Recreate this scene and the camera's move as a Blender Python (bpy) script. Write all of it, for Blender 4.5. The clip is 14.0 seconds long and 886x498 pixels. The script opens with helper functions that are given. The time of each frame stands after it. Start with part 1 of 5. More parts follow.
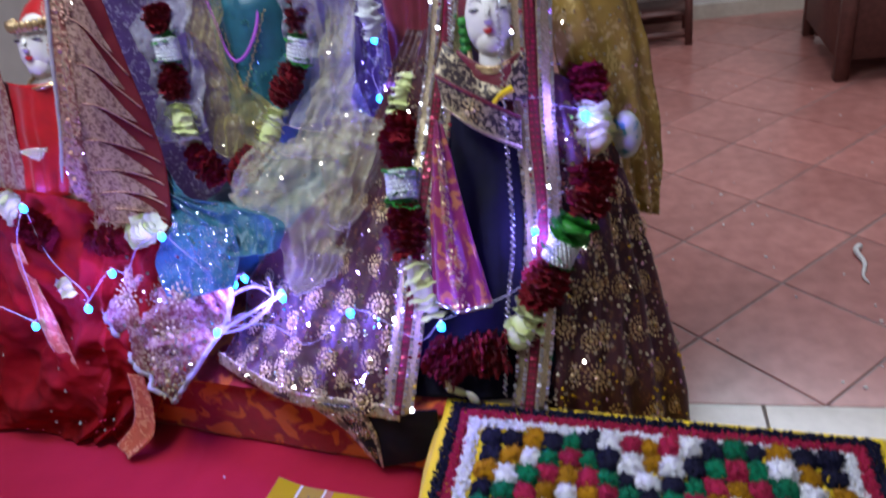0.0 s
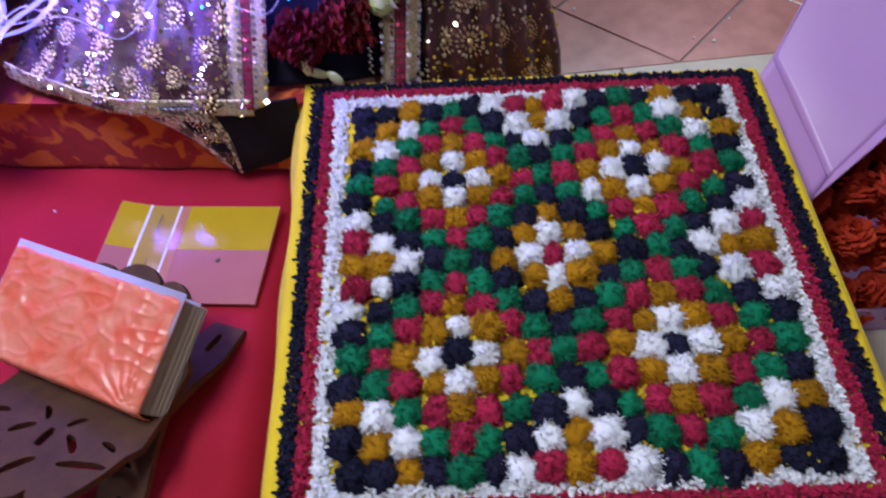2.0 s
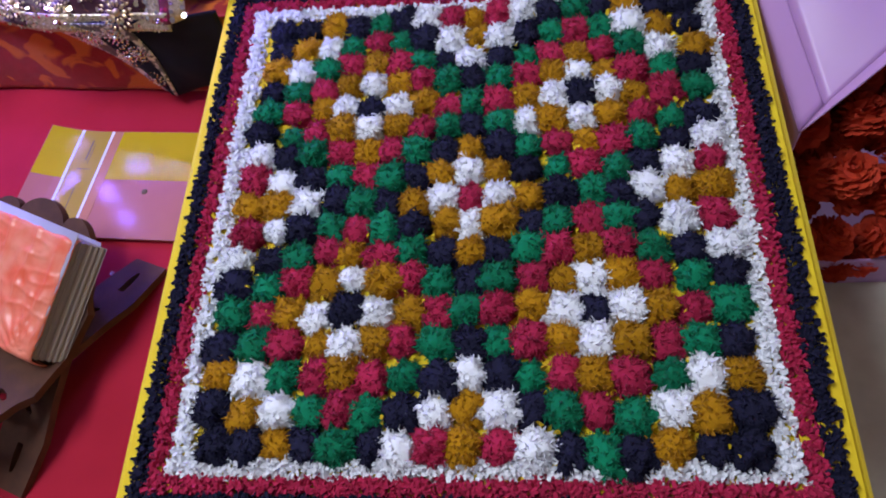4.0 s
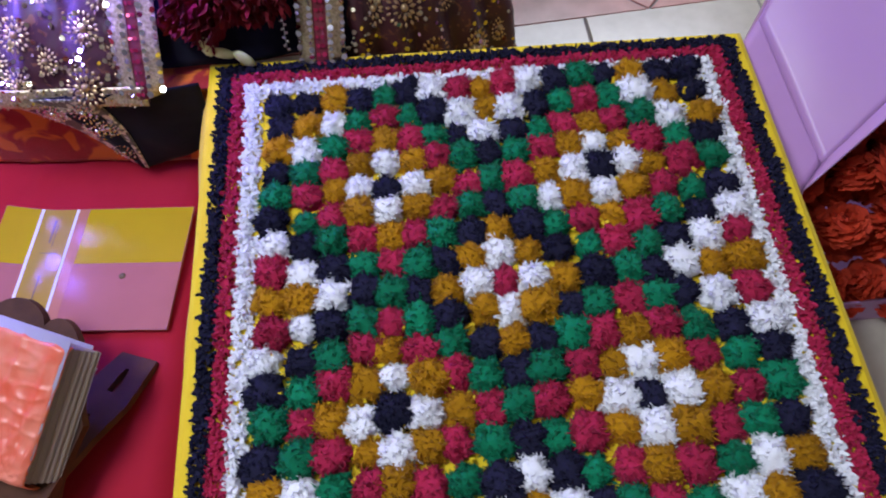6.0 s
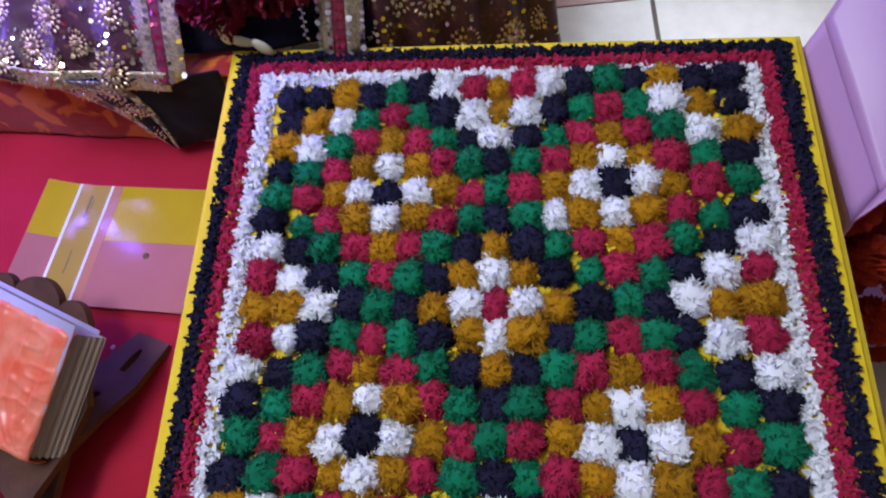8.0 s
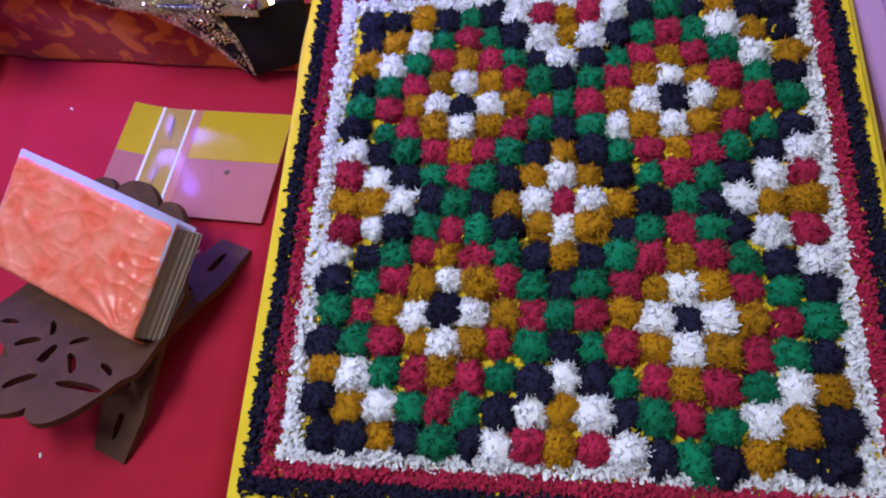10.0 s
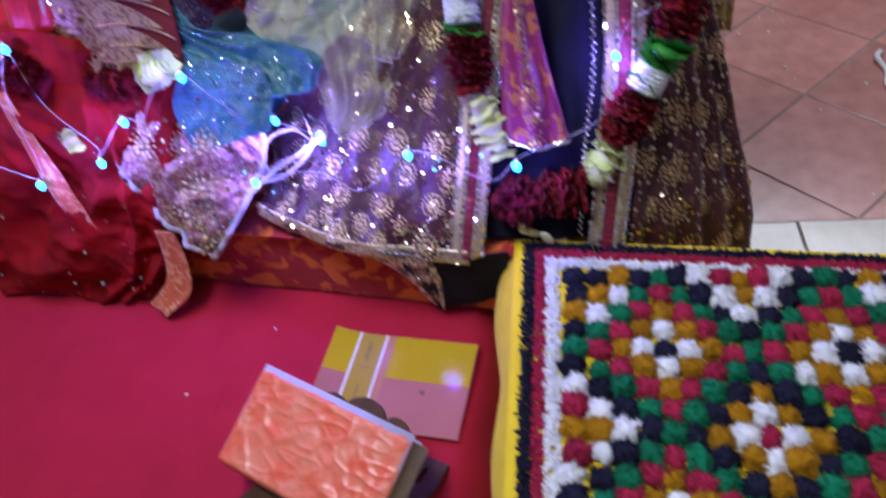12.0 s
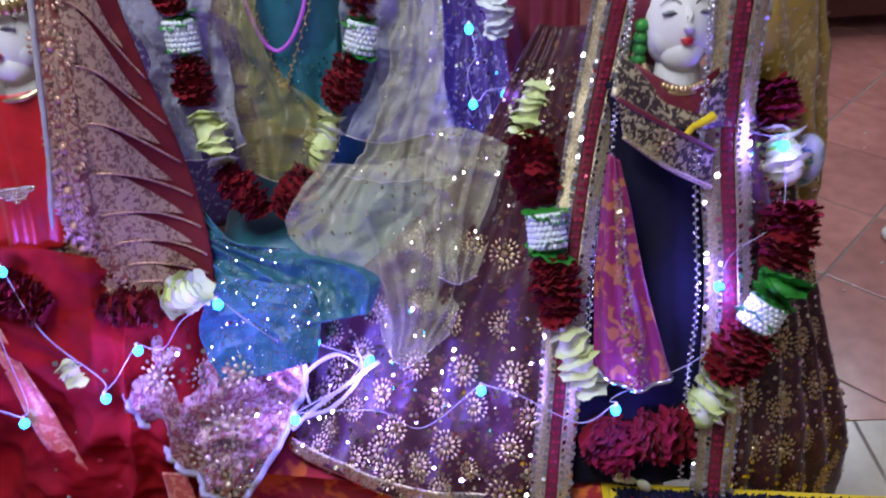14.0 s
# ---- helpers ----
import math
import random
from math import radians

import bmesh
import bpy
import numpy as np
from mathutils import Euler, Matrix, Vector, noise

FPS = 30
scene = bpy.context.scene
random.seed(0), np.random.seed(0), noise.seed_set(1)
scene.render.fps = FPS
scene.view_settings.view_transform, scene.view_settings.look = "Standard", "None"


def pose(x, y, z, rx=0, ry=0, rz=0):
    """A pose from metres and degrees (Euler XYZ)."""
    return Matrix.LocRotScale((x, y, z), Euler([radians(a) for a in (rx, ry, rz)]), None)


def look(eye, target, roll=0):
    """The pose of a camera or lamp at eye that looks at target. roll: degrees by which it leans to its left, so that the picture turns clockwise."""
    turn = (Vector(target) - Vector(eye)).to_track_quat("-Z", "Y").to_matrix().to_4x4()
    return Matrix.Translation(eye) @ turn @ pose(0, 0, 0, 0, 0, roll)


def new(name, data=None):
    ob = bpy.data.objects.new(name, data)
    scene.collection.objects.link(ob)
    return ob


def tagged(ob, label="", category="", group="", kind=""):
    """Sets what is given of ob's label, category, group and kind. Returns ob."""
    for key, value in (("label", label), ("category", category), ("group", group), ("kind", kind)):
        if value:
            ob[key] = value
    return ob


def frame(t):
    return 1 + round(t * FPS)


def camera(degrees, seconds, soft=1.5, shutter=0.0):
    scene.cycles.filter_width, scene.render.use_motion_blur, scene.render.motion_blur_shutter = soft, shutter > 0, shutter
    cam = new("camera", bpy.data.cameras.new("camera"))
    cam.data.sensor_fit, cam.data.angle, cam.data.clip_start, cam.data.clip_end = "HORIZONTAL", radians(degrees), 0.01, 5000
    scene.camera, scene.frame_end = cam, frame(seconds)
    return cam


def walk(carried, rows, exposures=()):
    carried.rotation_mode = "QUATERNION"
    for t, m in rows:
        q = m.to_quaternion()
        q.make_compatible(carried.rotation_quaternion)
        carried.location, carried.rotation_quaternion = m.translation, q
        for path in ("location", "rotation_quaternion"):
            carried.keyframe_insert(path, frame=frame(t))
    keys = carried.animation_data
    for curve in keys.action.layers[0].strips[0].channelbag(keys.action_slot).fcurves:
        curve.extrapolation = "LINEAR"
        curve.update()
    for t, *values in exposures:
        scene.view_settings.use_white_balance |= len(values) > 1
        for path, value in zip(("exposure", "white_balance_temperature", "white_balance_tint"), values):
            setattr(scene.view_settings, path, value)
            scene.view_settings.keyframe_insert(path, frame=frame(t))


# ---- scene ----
# camera
cam = camera(64.8, 14.0, soft=1.9, shutter=0.4)
PATH = [
    (0, (0.001, -0.615, 1.407), (-0.563, 1.019, 0.4), -10.7),
    (0.5, (-0.035, -0.627, 1.347), (-0.482, 0.893, 0.127), -11.8),
    (1, (-0.121, -0.612, 1.292), (-0.369, 0.752, -0.15), -7.6),
    (1.5, (-0.133, -0.595, 1.265), (-0.284, 0.683, -0.267), -6.6),
    (2, (-0.097, -0.581, 1.239), (-0.219, 0.591, -0.377), -8.4),
    (2.5, (0.011, -0.567, 1.191), (-0.28, 0.516, -0.465), -12.9),
    (5, (0.098, -0.424, 1.129), (-0.187, 0.518, -0.612), -18.4),
    (5.5, (0.042, -0.41, 1.144), (-0.119, 0.571, -0.591), -12.1),
    (6, (-0.049, -0.38, 1.169), (-0.104, 0.607, -0.569), -8.3),
    (6.5, (-0.067, -0.355, 1.17), (-0.196, 0.583, -0.591), -10.6),
    (7, (0.011, -0.31, 1.165), (-0.328, 0.597, -0.585), -18.1),
    (7.5, (0.048, -0.301, 1.166), (-0.325, 0.616, -0.571), -17.9),
    (8, (0.07, -0.297, 1.154), (-0.251, 0.58, -0.614), -19.4),
    (8.5, (0.046, -0.295, 1.161), (-0.229, 0.502, -0.652), -18.9),
    (11, (-0.009, -0.513, 1.263), (-0.415, 0.436, -0.449), -19.0),
    (11.5, (-0.073, -0.508, 1.319), (-0.404, 0.599, -0.313), -14.1),
    (12, (-0.279, -0.555, 1.424), (-0.668, 0.778, -0.015), -11.9),
    (12.5, (-0.412, -0.546, 1.479), (-0.732, 0.903, 0.138), -7.8),
    (13, (-0.429, -0.393, 1.475), (-0.895, 1.09, 0.216), -12.0),
    (13.5, (-0.456, -0.282, 1.449), (-0.859, 1.216, 0.187), -10.7),
    (14, (-0.559, -0.303, 1.495), (-0.75, 1.269, 0.272), -6.1),
]
EXPOSURES = [(0.0, -0.37), (1.0, -0.27), (2.0, -0.2), (5.0, -0.14), (7.0, -0.2), (8.5, -0.2), (11.0, -0.1), (12.0, -0.35), (12.5, -0.48), (14.0, -0.46)]
walk(cam, [(t, look(eye, target, roll)) for t, eye, target, roll in PATH], EXPOSURES)

# light: dim room daylight in the world, two unseen area lamps added under the ceiling
world = bpy.data.worlds.new("room_air")
world.use_nodes = True
scene.world = world
sky = world.node_tree.nodes.new("ShaderNodeTexSky")
sky.sky_type, sky.sun_disc, sky.sun_elevation = "NISHITA", False, 0.6
world.node_tree.links.new(sky.outputs[0], world.node_tree.nodes["Background"].inputs[0])
world.node_tree.nodes["Background"].inputs[1].default_value = 0.1


def area_lamp(name, eye, target, sx, sy, watts, colour):
    data = bpy.data.lights.new(name, "AREA")
    data.shape, data.size, data.size_y, data.energy, data.color = "RECTANGLE", sx, sy, watts, colour
    ob = new(name, data)
    ob.matrix_world = look(eye, target)
    return ob


area_lamp("unseen_ceiling_lamp", (-1.1, 0.05, 2.72), (-0.5, 0.25, 0.3), 1.2, 0.35, 67, (0.76, 0.85, 1.0))
# fill lamp added to brighten the far floor, no fitting known there
area_lamp("unseen_ceiling_lamp", (1.1, 3.2, 2.75), (0.9, 2.6, 0.0), 1.6, 0.7, 64, (0.80, 0.86, 1.0))


# ---- materials ----
def material(name, colour, rough=0.6, metal=0.0, dark=None, scale=60.0, amount=0.5, bump=0.3, bump_scale=300.0,
             sheen=0.0, coords="Object", stain=0.0, coat=0.0, random=0.0, alpha=1.0, spec=0.5, detail=4.0):
    """A noisy two-scale surface: colour mixed with a darker tone, fine bump, large soft stains."""
    m = bpy.data.materials.new(name)
    m.use_nodes = True
    nt = m.node_tree
    b = nt.nodes["Principled BSDF"]
    link = nt.links.new
    tc = nt.nodes.new("ShaderNodeTexCoord")
    src = tc.outputs[coords]
    n1 = nt.nodes.new("ShaderNodeTexNoise")
    n1.inputs["Scale"].default_value, n1.inputs["Detail"].default_value = scale, detail
    link(src, n1.inputs["Vector"])
    ramp = nt.nodes.new("ShaderNodeValToRGB")
    ramp.color_ramp.elements[0].position, ramp.color_ramp.elements[1].position = 0.32, 0.68
    d = dark or tuple(c * 0.55 for c in colour)
    mixed = tuple(d[i] * amount + colour[i] * (1 - amount) for i in range(3))
    ramp.color_ramp.elements[0].color, ramp.color_ramp.elements[1].color = (*mixed, 1), (*colour, 1)
    link(n1.outputs[0], ramp.inputs[0])
    out = ramp.outputs[0]
    if stain:
        n2 = nt.nodes.new("ShaderNodeTexNoise")
        n2.inputs["Scale"].default_value, n2.inputs["Detail"].default_value = scale * 0.08, 3
        link(src, n2.inputs["Vector"])
        hs = nt.nodes.new("ShaderNodeHueSaturation")
        mr = nt.nodes.new("ShaderNodeMapRange")
        mr.inputs[1].default_value, mr.inputs[2].default_value = 0.3, 0.7
        mr.inputs[3].default_value, mr.inputs[4].default_value = 1 - stain, 1 + stain
        link(n2.outputs[0], mr.inputs[0])
        link(mr.outputs[0], hs.inputs["Value"])
        link(out, hs.inputs["Color"])
        out = hs.outputs[0]
    if random:
        oi = nt.nodes.new("ShaderNodeObjectInfo")
        hs = nt.nodes.new("ShaderNodeHueSaturation")
        mr = nt.nodes.new("ShaderNodeMapRange")
        mr.inputs[3].default_value, mr.inputs[4].default_value = 1 - random, 1 + random
        link(oi.outputs["Random"], mr.inputs[0])
        link(mr.outputs[0], hs.inputs["Value"])
        link(out, hs.inputs["Color"])
        out = hs.outputs[0]
    link(out, b.inputs["Base Color"])
    b.inputs["Roughness"].default_value, b.inputs["Metallic"].default_value = rough, metal
    b.inputs["Specular IOR Level"].default_value = spec
    if sheen:
        b.inputs["Sheen Weight"].default_value = sheen
        b.inputs["Sheen Roughness"].default_value = 0.4
    if coat:
        b.inputs["Coat Weight"].default_value = coat
        b.inputs["Coat Roughness"].default_value = 0.15
    if alpha < 1:
        b.inputs["Alpha"].default_value = alpha
    if bump:
        n3 = nt.nodes.new("ShaderNodeTexNoise")
        n3.inputs["Scale"].default_value, n3.inputs["Detail"].default_value = bump_scale, 3
        link(src, n3.inputs["Vector"])
        bp = nt.nodes.new("ShaderNodeBump")
        bp.inputs["Strength"].default_value, bp.inputs["Distance"].default_value = bump, 0.002
        link(n3.outputs[0], bp.inputs["Height"])
        link(bp.outputs[0], b.inputs["Normal"])
    return m


def glow(name, colour, strength):
    m = bpy.data.materials.new(name)
    m.use_nodes = True
    b = m.node_tree.nodes["Principled BSDF"]
    b.inputs["Base Color"].default_value = (*colour, 1)
    b.inputs["Emission Color"].default_value = (*colour, 1)
    b.inputs["Emission Strength"].default_value = strength
    return m


def weave(m, size=0.0016, strength=0.25):
    """Adds fine threads to a cloth material's relief."""
    nt = m.node_tree
    b = nt.nodes["Principled BSDF"]
    old = b.inputs["Normal"].links[0].from_node if b.inputs["Normal"].links else None
    tc = nt.nodes.new("ShaderNodeTexCoord")
    ck = nt.nodes.new("ShaderNodeTexChecker")
    ck.inputs["Scale"].default_value = 1 / size
    nt.links.new(tc.outputs["Object"], ck.inputs["Vector"])
    bp = nt.nodes.new("ShaderNodeBump")
    bp.inputs["Strength"].default_value, bp.inputs["Distance"].default_value = strength, 0.0006
    nt.links.new(ck.outputs["Fac"], bp.inputs["Height"])
    if old:
        nt.links.new(old.outputs[0], bp.inputs["Normal"])
    nt.links.new(bp.outputs[0], b.inputs["Normal"])
    return m


def printed(name, ground, ink, scale, threshold=0.55, rough=0.8, metal=0.0, kind="noise", soft=0.03):
    """Cloth with a printed or woven figure: ink shapes over a ground colour."""
    m = material(name, ground, rough, 0.0, scale=40, bump=0.3, bump_scale=500, sheen=0.2)
    nt = m.node_tree
    b = nt.nodes["Principled BSDF"]
    base = b.inputs["Base Color"].links[0].from_socket
    tc = nt.nodes.new("ShaderNodeTexCoord")
    if kind == "noise":
        tx = nt.nodes.new("ShaderNodeTexNoise")
        tx.inputs["Scale"].default_value, tx.inputs["Detail"].default_value = scale, 2.0
        tx.inputs["Distortion"].default_value = 0.8
        fac = tx.outputs[0]
    else:
        tx = nt.nodes.new("ShaderNodeTexVoronoi")
        tx.feature = "F1" if kind == "cells" else "DISTANCE_TO_EDGE"
        tx.inputs["Scale"].default_value = scale
        fac = tx.outputs["Distance"]
    nt.links.new(tc.outputs["Object"], tx.inputs["Vector"])
    mr = nt.nodes.new("ShaderNodeMapRange")
    mr.inputs[1].default_value, mr.inputs[2].default_value = threshold - soft, threshold + soft
    nt.links.new(fac, mr.inputs[0])
    mix = nt.nodes.new("ShaderNodeMix")
    mix.data_type = "RGBA"
    nt.links.new(mr.outputs[0], mix.inputs[0])
    nt.links.new(base, mix.inputs[6])
    mix.inputs[7].default_value = (*ink, 1)
    nt.links.new(mix.outputs[2], b.inputs["Base Color"])
    if metal:
        ml = nt.nodes.new("ShaderNodeMath")
        ml.operation = "MULTIPLY"
        ml.inputs[1].default_value = metal
        nt.links.new(mr.outputs[0], ml.inputs[0])
        nt.links.new(ml.outputs[0], b.inputs["Metallic"])
        b.inputs["Roughness"].default_value = 0.42
    return m


WALL = material("wall_paint", (0.72, 0.70, 0.66), 0.8, scale=8, amount=0.2, bump=0.15, bump_scale=90, stain=0.06)
TERRACOTTA = material("terracotta_tile", (0.50, 0.215, 0.18), 0.28, scale=14, dark=(0.34, 0.125, 0.105), amount=0.8, bump=0.12, bump_scale=40, stain=0.12, random=0.10, coat=0.25)
BEIGE = material("beige_tile", (0.60, 0.55, 0.45), 0.25, scale=25, dark=(0.48, 0.43, 0.34), amount=0.6, bump=0.08, bump_scale=50, stain=0.06, random=0.04, coat=0.3)
GROUT = material("grout", (0.30, 0.27, 0.25), 0.9, scale=80, bump=0.4)
DARKWOOD = material("walnut_wood", (0.150, 0.062, 0.050), 0.5, scale=35, dark=(0.085, 0.034, 0.028), amount=0.7, bump=0.25, bump_scale=160, stain=0.15, spec=0.35)
REDCLOTH = weave(material("red_cotton", (0.43, 0.010, 0.032), 0.85, scale=12, dark=(0.35, 0.006, 0.024), amount=0.6, bump=0.15, bump_scale=700, sheen=0.05, stain=0.10, spec=0.25))
YELLOW = weave(material("yellow_cotton", (0.80, 0.58, 0.006), 0.8, scale=30, dark=(0.68, 0.42, 0.004), bump=0.2, bump_scale=400, sheen=0.15))
W_BLACK = material("black_wool", (0.017, 0.016, 0.040), 0.95, scale=160, bump=0.4, bump_scale=500, sheen=0.0, random=0.2, spec=0.15)
W_WHITE = material("white_wool", (0.88, 0.88, 0.90), 0.95, scale=160, dark=(0.70, 0.70, 0.74), bump=0.4, bump_scale=500, sheen=0.1, random=0.05, spec=0.2)
W_RED = material("crimson_wool", (0.43, 0.018, 0.066), 0.95, scale=160, bump=0.4, bump_scale=500, sheen=0.05, random=0.14, spec=0.2)
W_OCHRE = material("ochre_wool", (0.43, 0.20, 0.004), 0.95, scale=160, dark=(0.30, 0.12, 0.002), bump=0.4, bump_scale=500, sheen=0.05, random=0.16, spec=0.2)
W_GREEN = material("green_wool", (0.003, 0.185, 0.082), 0.95, scale=160, bump=0.4, bump_scale=500, sheen=0.05, random=0.18, spec=0.2)
VELVET = material("navy_velvet", (0.006, 0.005, 0.018), 0.8, scale=50, bump=0.2, sheen=0.04, spec=0.2)
MAROON = material("maroon_satin", (0.16, 0.010, 0.022), 0.5, scale=50, bump=0.2, sheen=0.2)
SKIRT = printed("brown_net", (0.060, 0.010, 0.016), (0.17, 0.065, 0.035), 70, 0.62, 0.7, 0.35)
GOLD = material("gold_thread", (0.74, 0.54, 0.28), 0.28, 0.9, scale=200, bump=0.2)
PALEGOLD = material("pale_gold_sequin", (0.80, 0.70, 0.48), 0.16, 1.0, scale=200, bump=0.0)
SILVER = material("silver_sequin", (0.86, 0.86, 0.90), 0.14, 1.0, scale=200, bump=0.0)
GOLDBAND = material("gold_lace_band", (0.80, 0.68, 0.42), 0.30, 0.75, scale=260, dark=(0.36, 0.27, 0.13), amount=0.9, bump=0.8, bump_scale=300)
BROCADE = printed("brocade", (0.035, 0.018, 0.020), (0.52, 0.42, 0.27), 120, 0.53, 0.5, 0.6, soft=0.03)
SILVERBROCADE = printed("silver_brocade", (0.10, 0.085, 0.09), (0.72, 0.70, 0.64), 75, 0.53, 0.5, 0.6, soft=0.02)
MAGENTA = printed("magenta_silk", (0.27, 0.015, 0.10), (0.50, 0.16, 0.07), 42, 0.58, 0.45, 0.3)
TEAL = material("teal_silk", (0.02, 0.13, 0.165), 0.4, scale=40, bump=0.3, bump_scale=200, sheen=0.3)
BLUE = material("sky_blue_silk", (0.038, 0.165, 0.22), 0.40, scale=45, dark=(0.015, 0.09, 0.14), amount=0.8, bump=0.4, bump_scale=420, sheen=0.05)
ORGANZA = material("cream_organza", (0.74, 0.70, 0.50), 0.24, scale=16, dark=(0.56, 0.50, 0.26), bump=0.2, bump_scale=350, sheen=0.1, alpha=0.24)
# opaque cream that paints the bright rim highlight of the organza
EDGE_HIGHLIGHT = material("veil_highlight", (0.70, 0.66, 0.52), 0.35, scale=100, bump=0.3)
LILAC = material("lilac_organza", (0.50, 0.48, 0.58), 0.3, scale=30, bump=0.3, bump_scale=350, sheen=0.3, alpha=0.30)
GOLDORGANZA = material("gold_organza", (0.46, 0.37, 0.10), 0.28, scale=24, bump=0.2, bump_scale=350, sheen=0.1, alpha=0.28)
MUSTARD = printed("mustard_tissue", (0.36, 0.22, 0.03), (0.62, 0.46, 0.16), 60, 0.58, 0.4, 0.6)
IDOLRED = material("red_satin", (0.50, 0.008, 0.012), 0.4, scale=30, bump=0.3, bump_scale=120, sheen=0.2)
REDNET = material("red_georgette", (0.30, 0.004, 0.006), 0.75, scale=14, dark=(0.13, 0.002, 0.004), amount=0.85, bump=0.3, bump_scale=260, sheen=0.0, spec=0.15)
ORANGERIB = printed("orange_ribbon", (0.60, 0.13, 0.05), (0.72, 0.34, 0.16), 60, 0.55, 0.5, 0.3)
LACE = printed("beige_lace", (0.22, 0.055, 0.045), (0.40, 0.26, 0.18), 95, 0.50, 0.6, 0.25)
WHITERIB = material("white_ribbon", (0.42, 0.39, 0.39), 0.6, scale=60, bump=0.5, bump_scale=300)
MARBLE = material("white_marble", (0.74, 0.70, 0.66), 0.42, scale=10, amount=0.1, bump=0.02)
PAINT_RED = material("red_paint", (0.55, 0.02, 0.02), 0.4, bump=0.0)
PAINT_DARK = material("dark_paint", (0.03, 0.02, 0.02), 0.5, bump=0.0)
PAINT_GREY = material("grey_paint", (0.28, 0.27, 0.28), 0.4, bump=0.0)
ROSE = material("dark_red_petals", (0.23, 0.006, 0.014), 0.85, scale=60, dark=(0.12, 0.002, 0.008), amount=0.8, bump=0.4, bump_scale=200, sheen=0.05, spec=0.2)
JASMINE = material("pale_green_petals", (0.72, 0.76, 0.38), 0.7, scale=40, dark=(0.58, 0.66, 0.24), amount=0.8, bump=0.3, bump_scale=200)
CAPWHITE = material("white_beads", (0.80, 0.82, 0.84), 0.3, scale=120, bump=0.3)
LEAFGREEN = material("green_leaves", (0.03, 0.26, 0.03), 0.5, scale=60, bump=0.3)
CORD = material("purple_cord", (0.50, 0.10, 0.62), 0.5, scale=300, bump=0.3)
WIRE = material("clear_wire", (0.62, 0.58, 0.66), 0.25, scale=100, bump=0.0, coat=0.5)
LED = glow("led_glow", (0.02, 0.42, 1.0), 14.0)
PURPLEFOIL = printed("purple_foil", (0.10, 0.05, 0.20), (0.45, 0.42, 0.60), 70, 0.6, 0.4, 0.7)


# ---- building tools ----
def mesh_of(name, bm, *mats, smooth=True):
    me = bpy.data.meshes.new(name)
    bm.normal_update()
    bm.to_mesh(me)
    bm.free()
    for m in mats:
        me.materials.append(m)
    if smooth:
        me.polygons.foreach_set("use_smooth", [True] * len(me.polygons))
    return me


def part(name, bm, mat, parent=None, label="", smooth=True):
    mats = mat if isinstance(mat, (list, tuple)) else (mat,)
    ob = new(name, mesh_of(name, bm, *mats, smooth=smooth))
    if parent:
        ob.parent = parent
    if label:
        ob["label"] = label
    return ob


def thing(name, label, category, at=(0, 0, 0), group="", kind=""):
    ob = new(name)
    ob.empty_display_size = 0.05
    ob.location = at
    return tagged(ob, label, category, group, kind)


def box(bm, c, s, m=None, bevel=0.0):
    r = bmesh.ops.create_cube(bm, size=1.0)
    vs = r["verts"]
    bmesh.ops.scale(bm, vec=s, verts=vs)
    if bevel:
        es = list({e for v in vs for e in v.link_edges})
        vs = list({v for f in bmesh.ops.bevel(bm, geom=es, offset=bevel, segments=2, affect="EDGES")["faces"] for v in f.verts} | {v for v in vs if v.is_valid})
    bmesh.ops.transform(bm, matrix=Matrix.Translation(c) @ (m or Matrix()), verts=vs)
    return vs


def ball(bm, c, r, seg=16, rings=10, mi=0, m=None):
    v0 = bmesh.ops.create_uvsphere(bm, u_segments=seg, v_segments=rings, radius=1.0)["verts"]
    bmesh.ops.transform(bm, matrix=Matrix.Translation(c) @ (m or Matrix()) @ Matrix.Diagonal((*((r, r, r) if isinstance(r, (int, float)) else r), 1)), verts=v0)
    for f in {f for v in v0 for f in v.link_faces}:
        f.material_index = mi
    return v0


def spline(pts, t):
    """Catmull-Rom through pts at t in 0..1."""
    n = len(pts) - 1
    if n == 1:
        return pts[0].lerp(pts[1], t)
    x = min(max(t, 0.0), 0.99999) * n
    i, f = int(x), x - int(x)
    p1, p2 = pts[i], pts[i + 1]
    p0 = pts[i - 1] if i > 0 else p1 * 2 - p2
    p3 = pts[i + 2] if i + 2 <= n else p2 * 2 - p1
    return 0.5 * ((2 * p1) + (p2 - p0) * f + (2 * p0 - 5 * p1 + 4 * p2 - p3) * f * f + (3 * p1 - p0 - 3 * p2 + p3) * f ** 3)


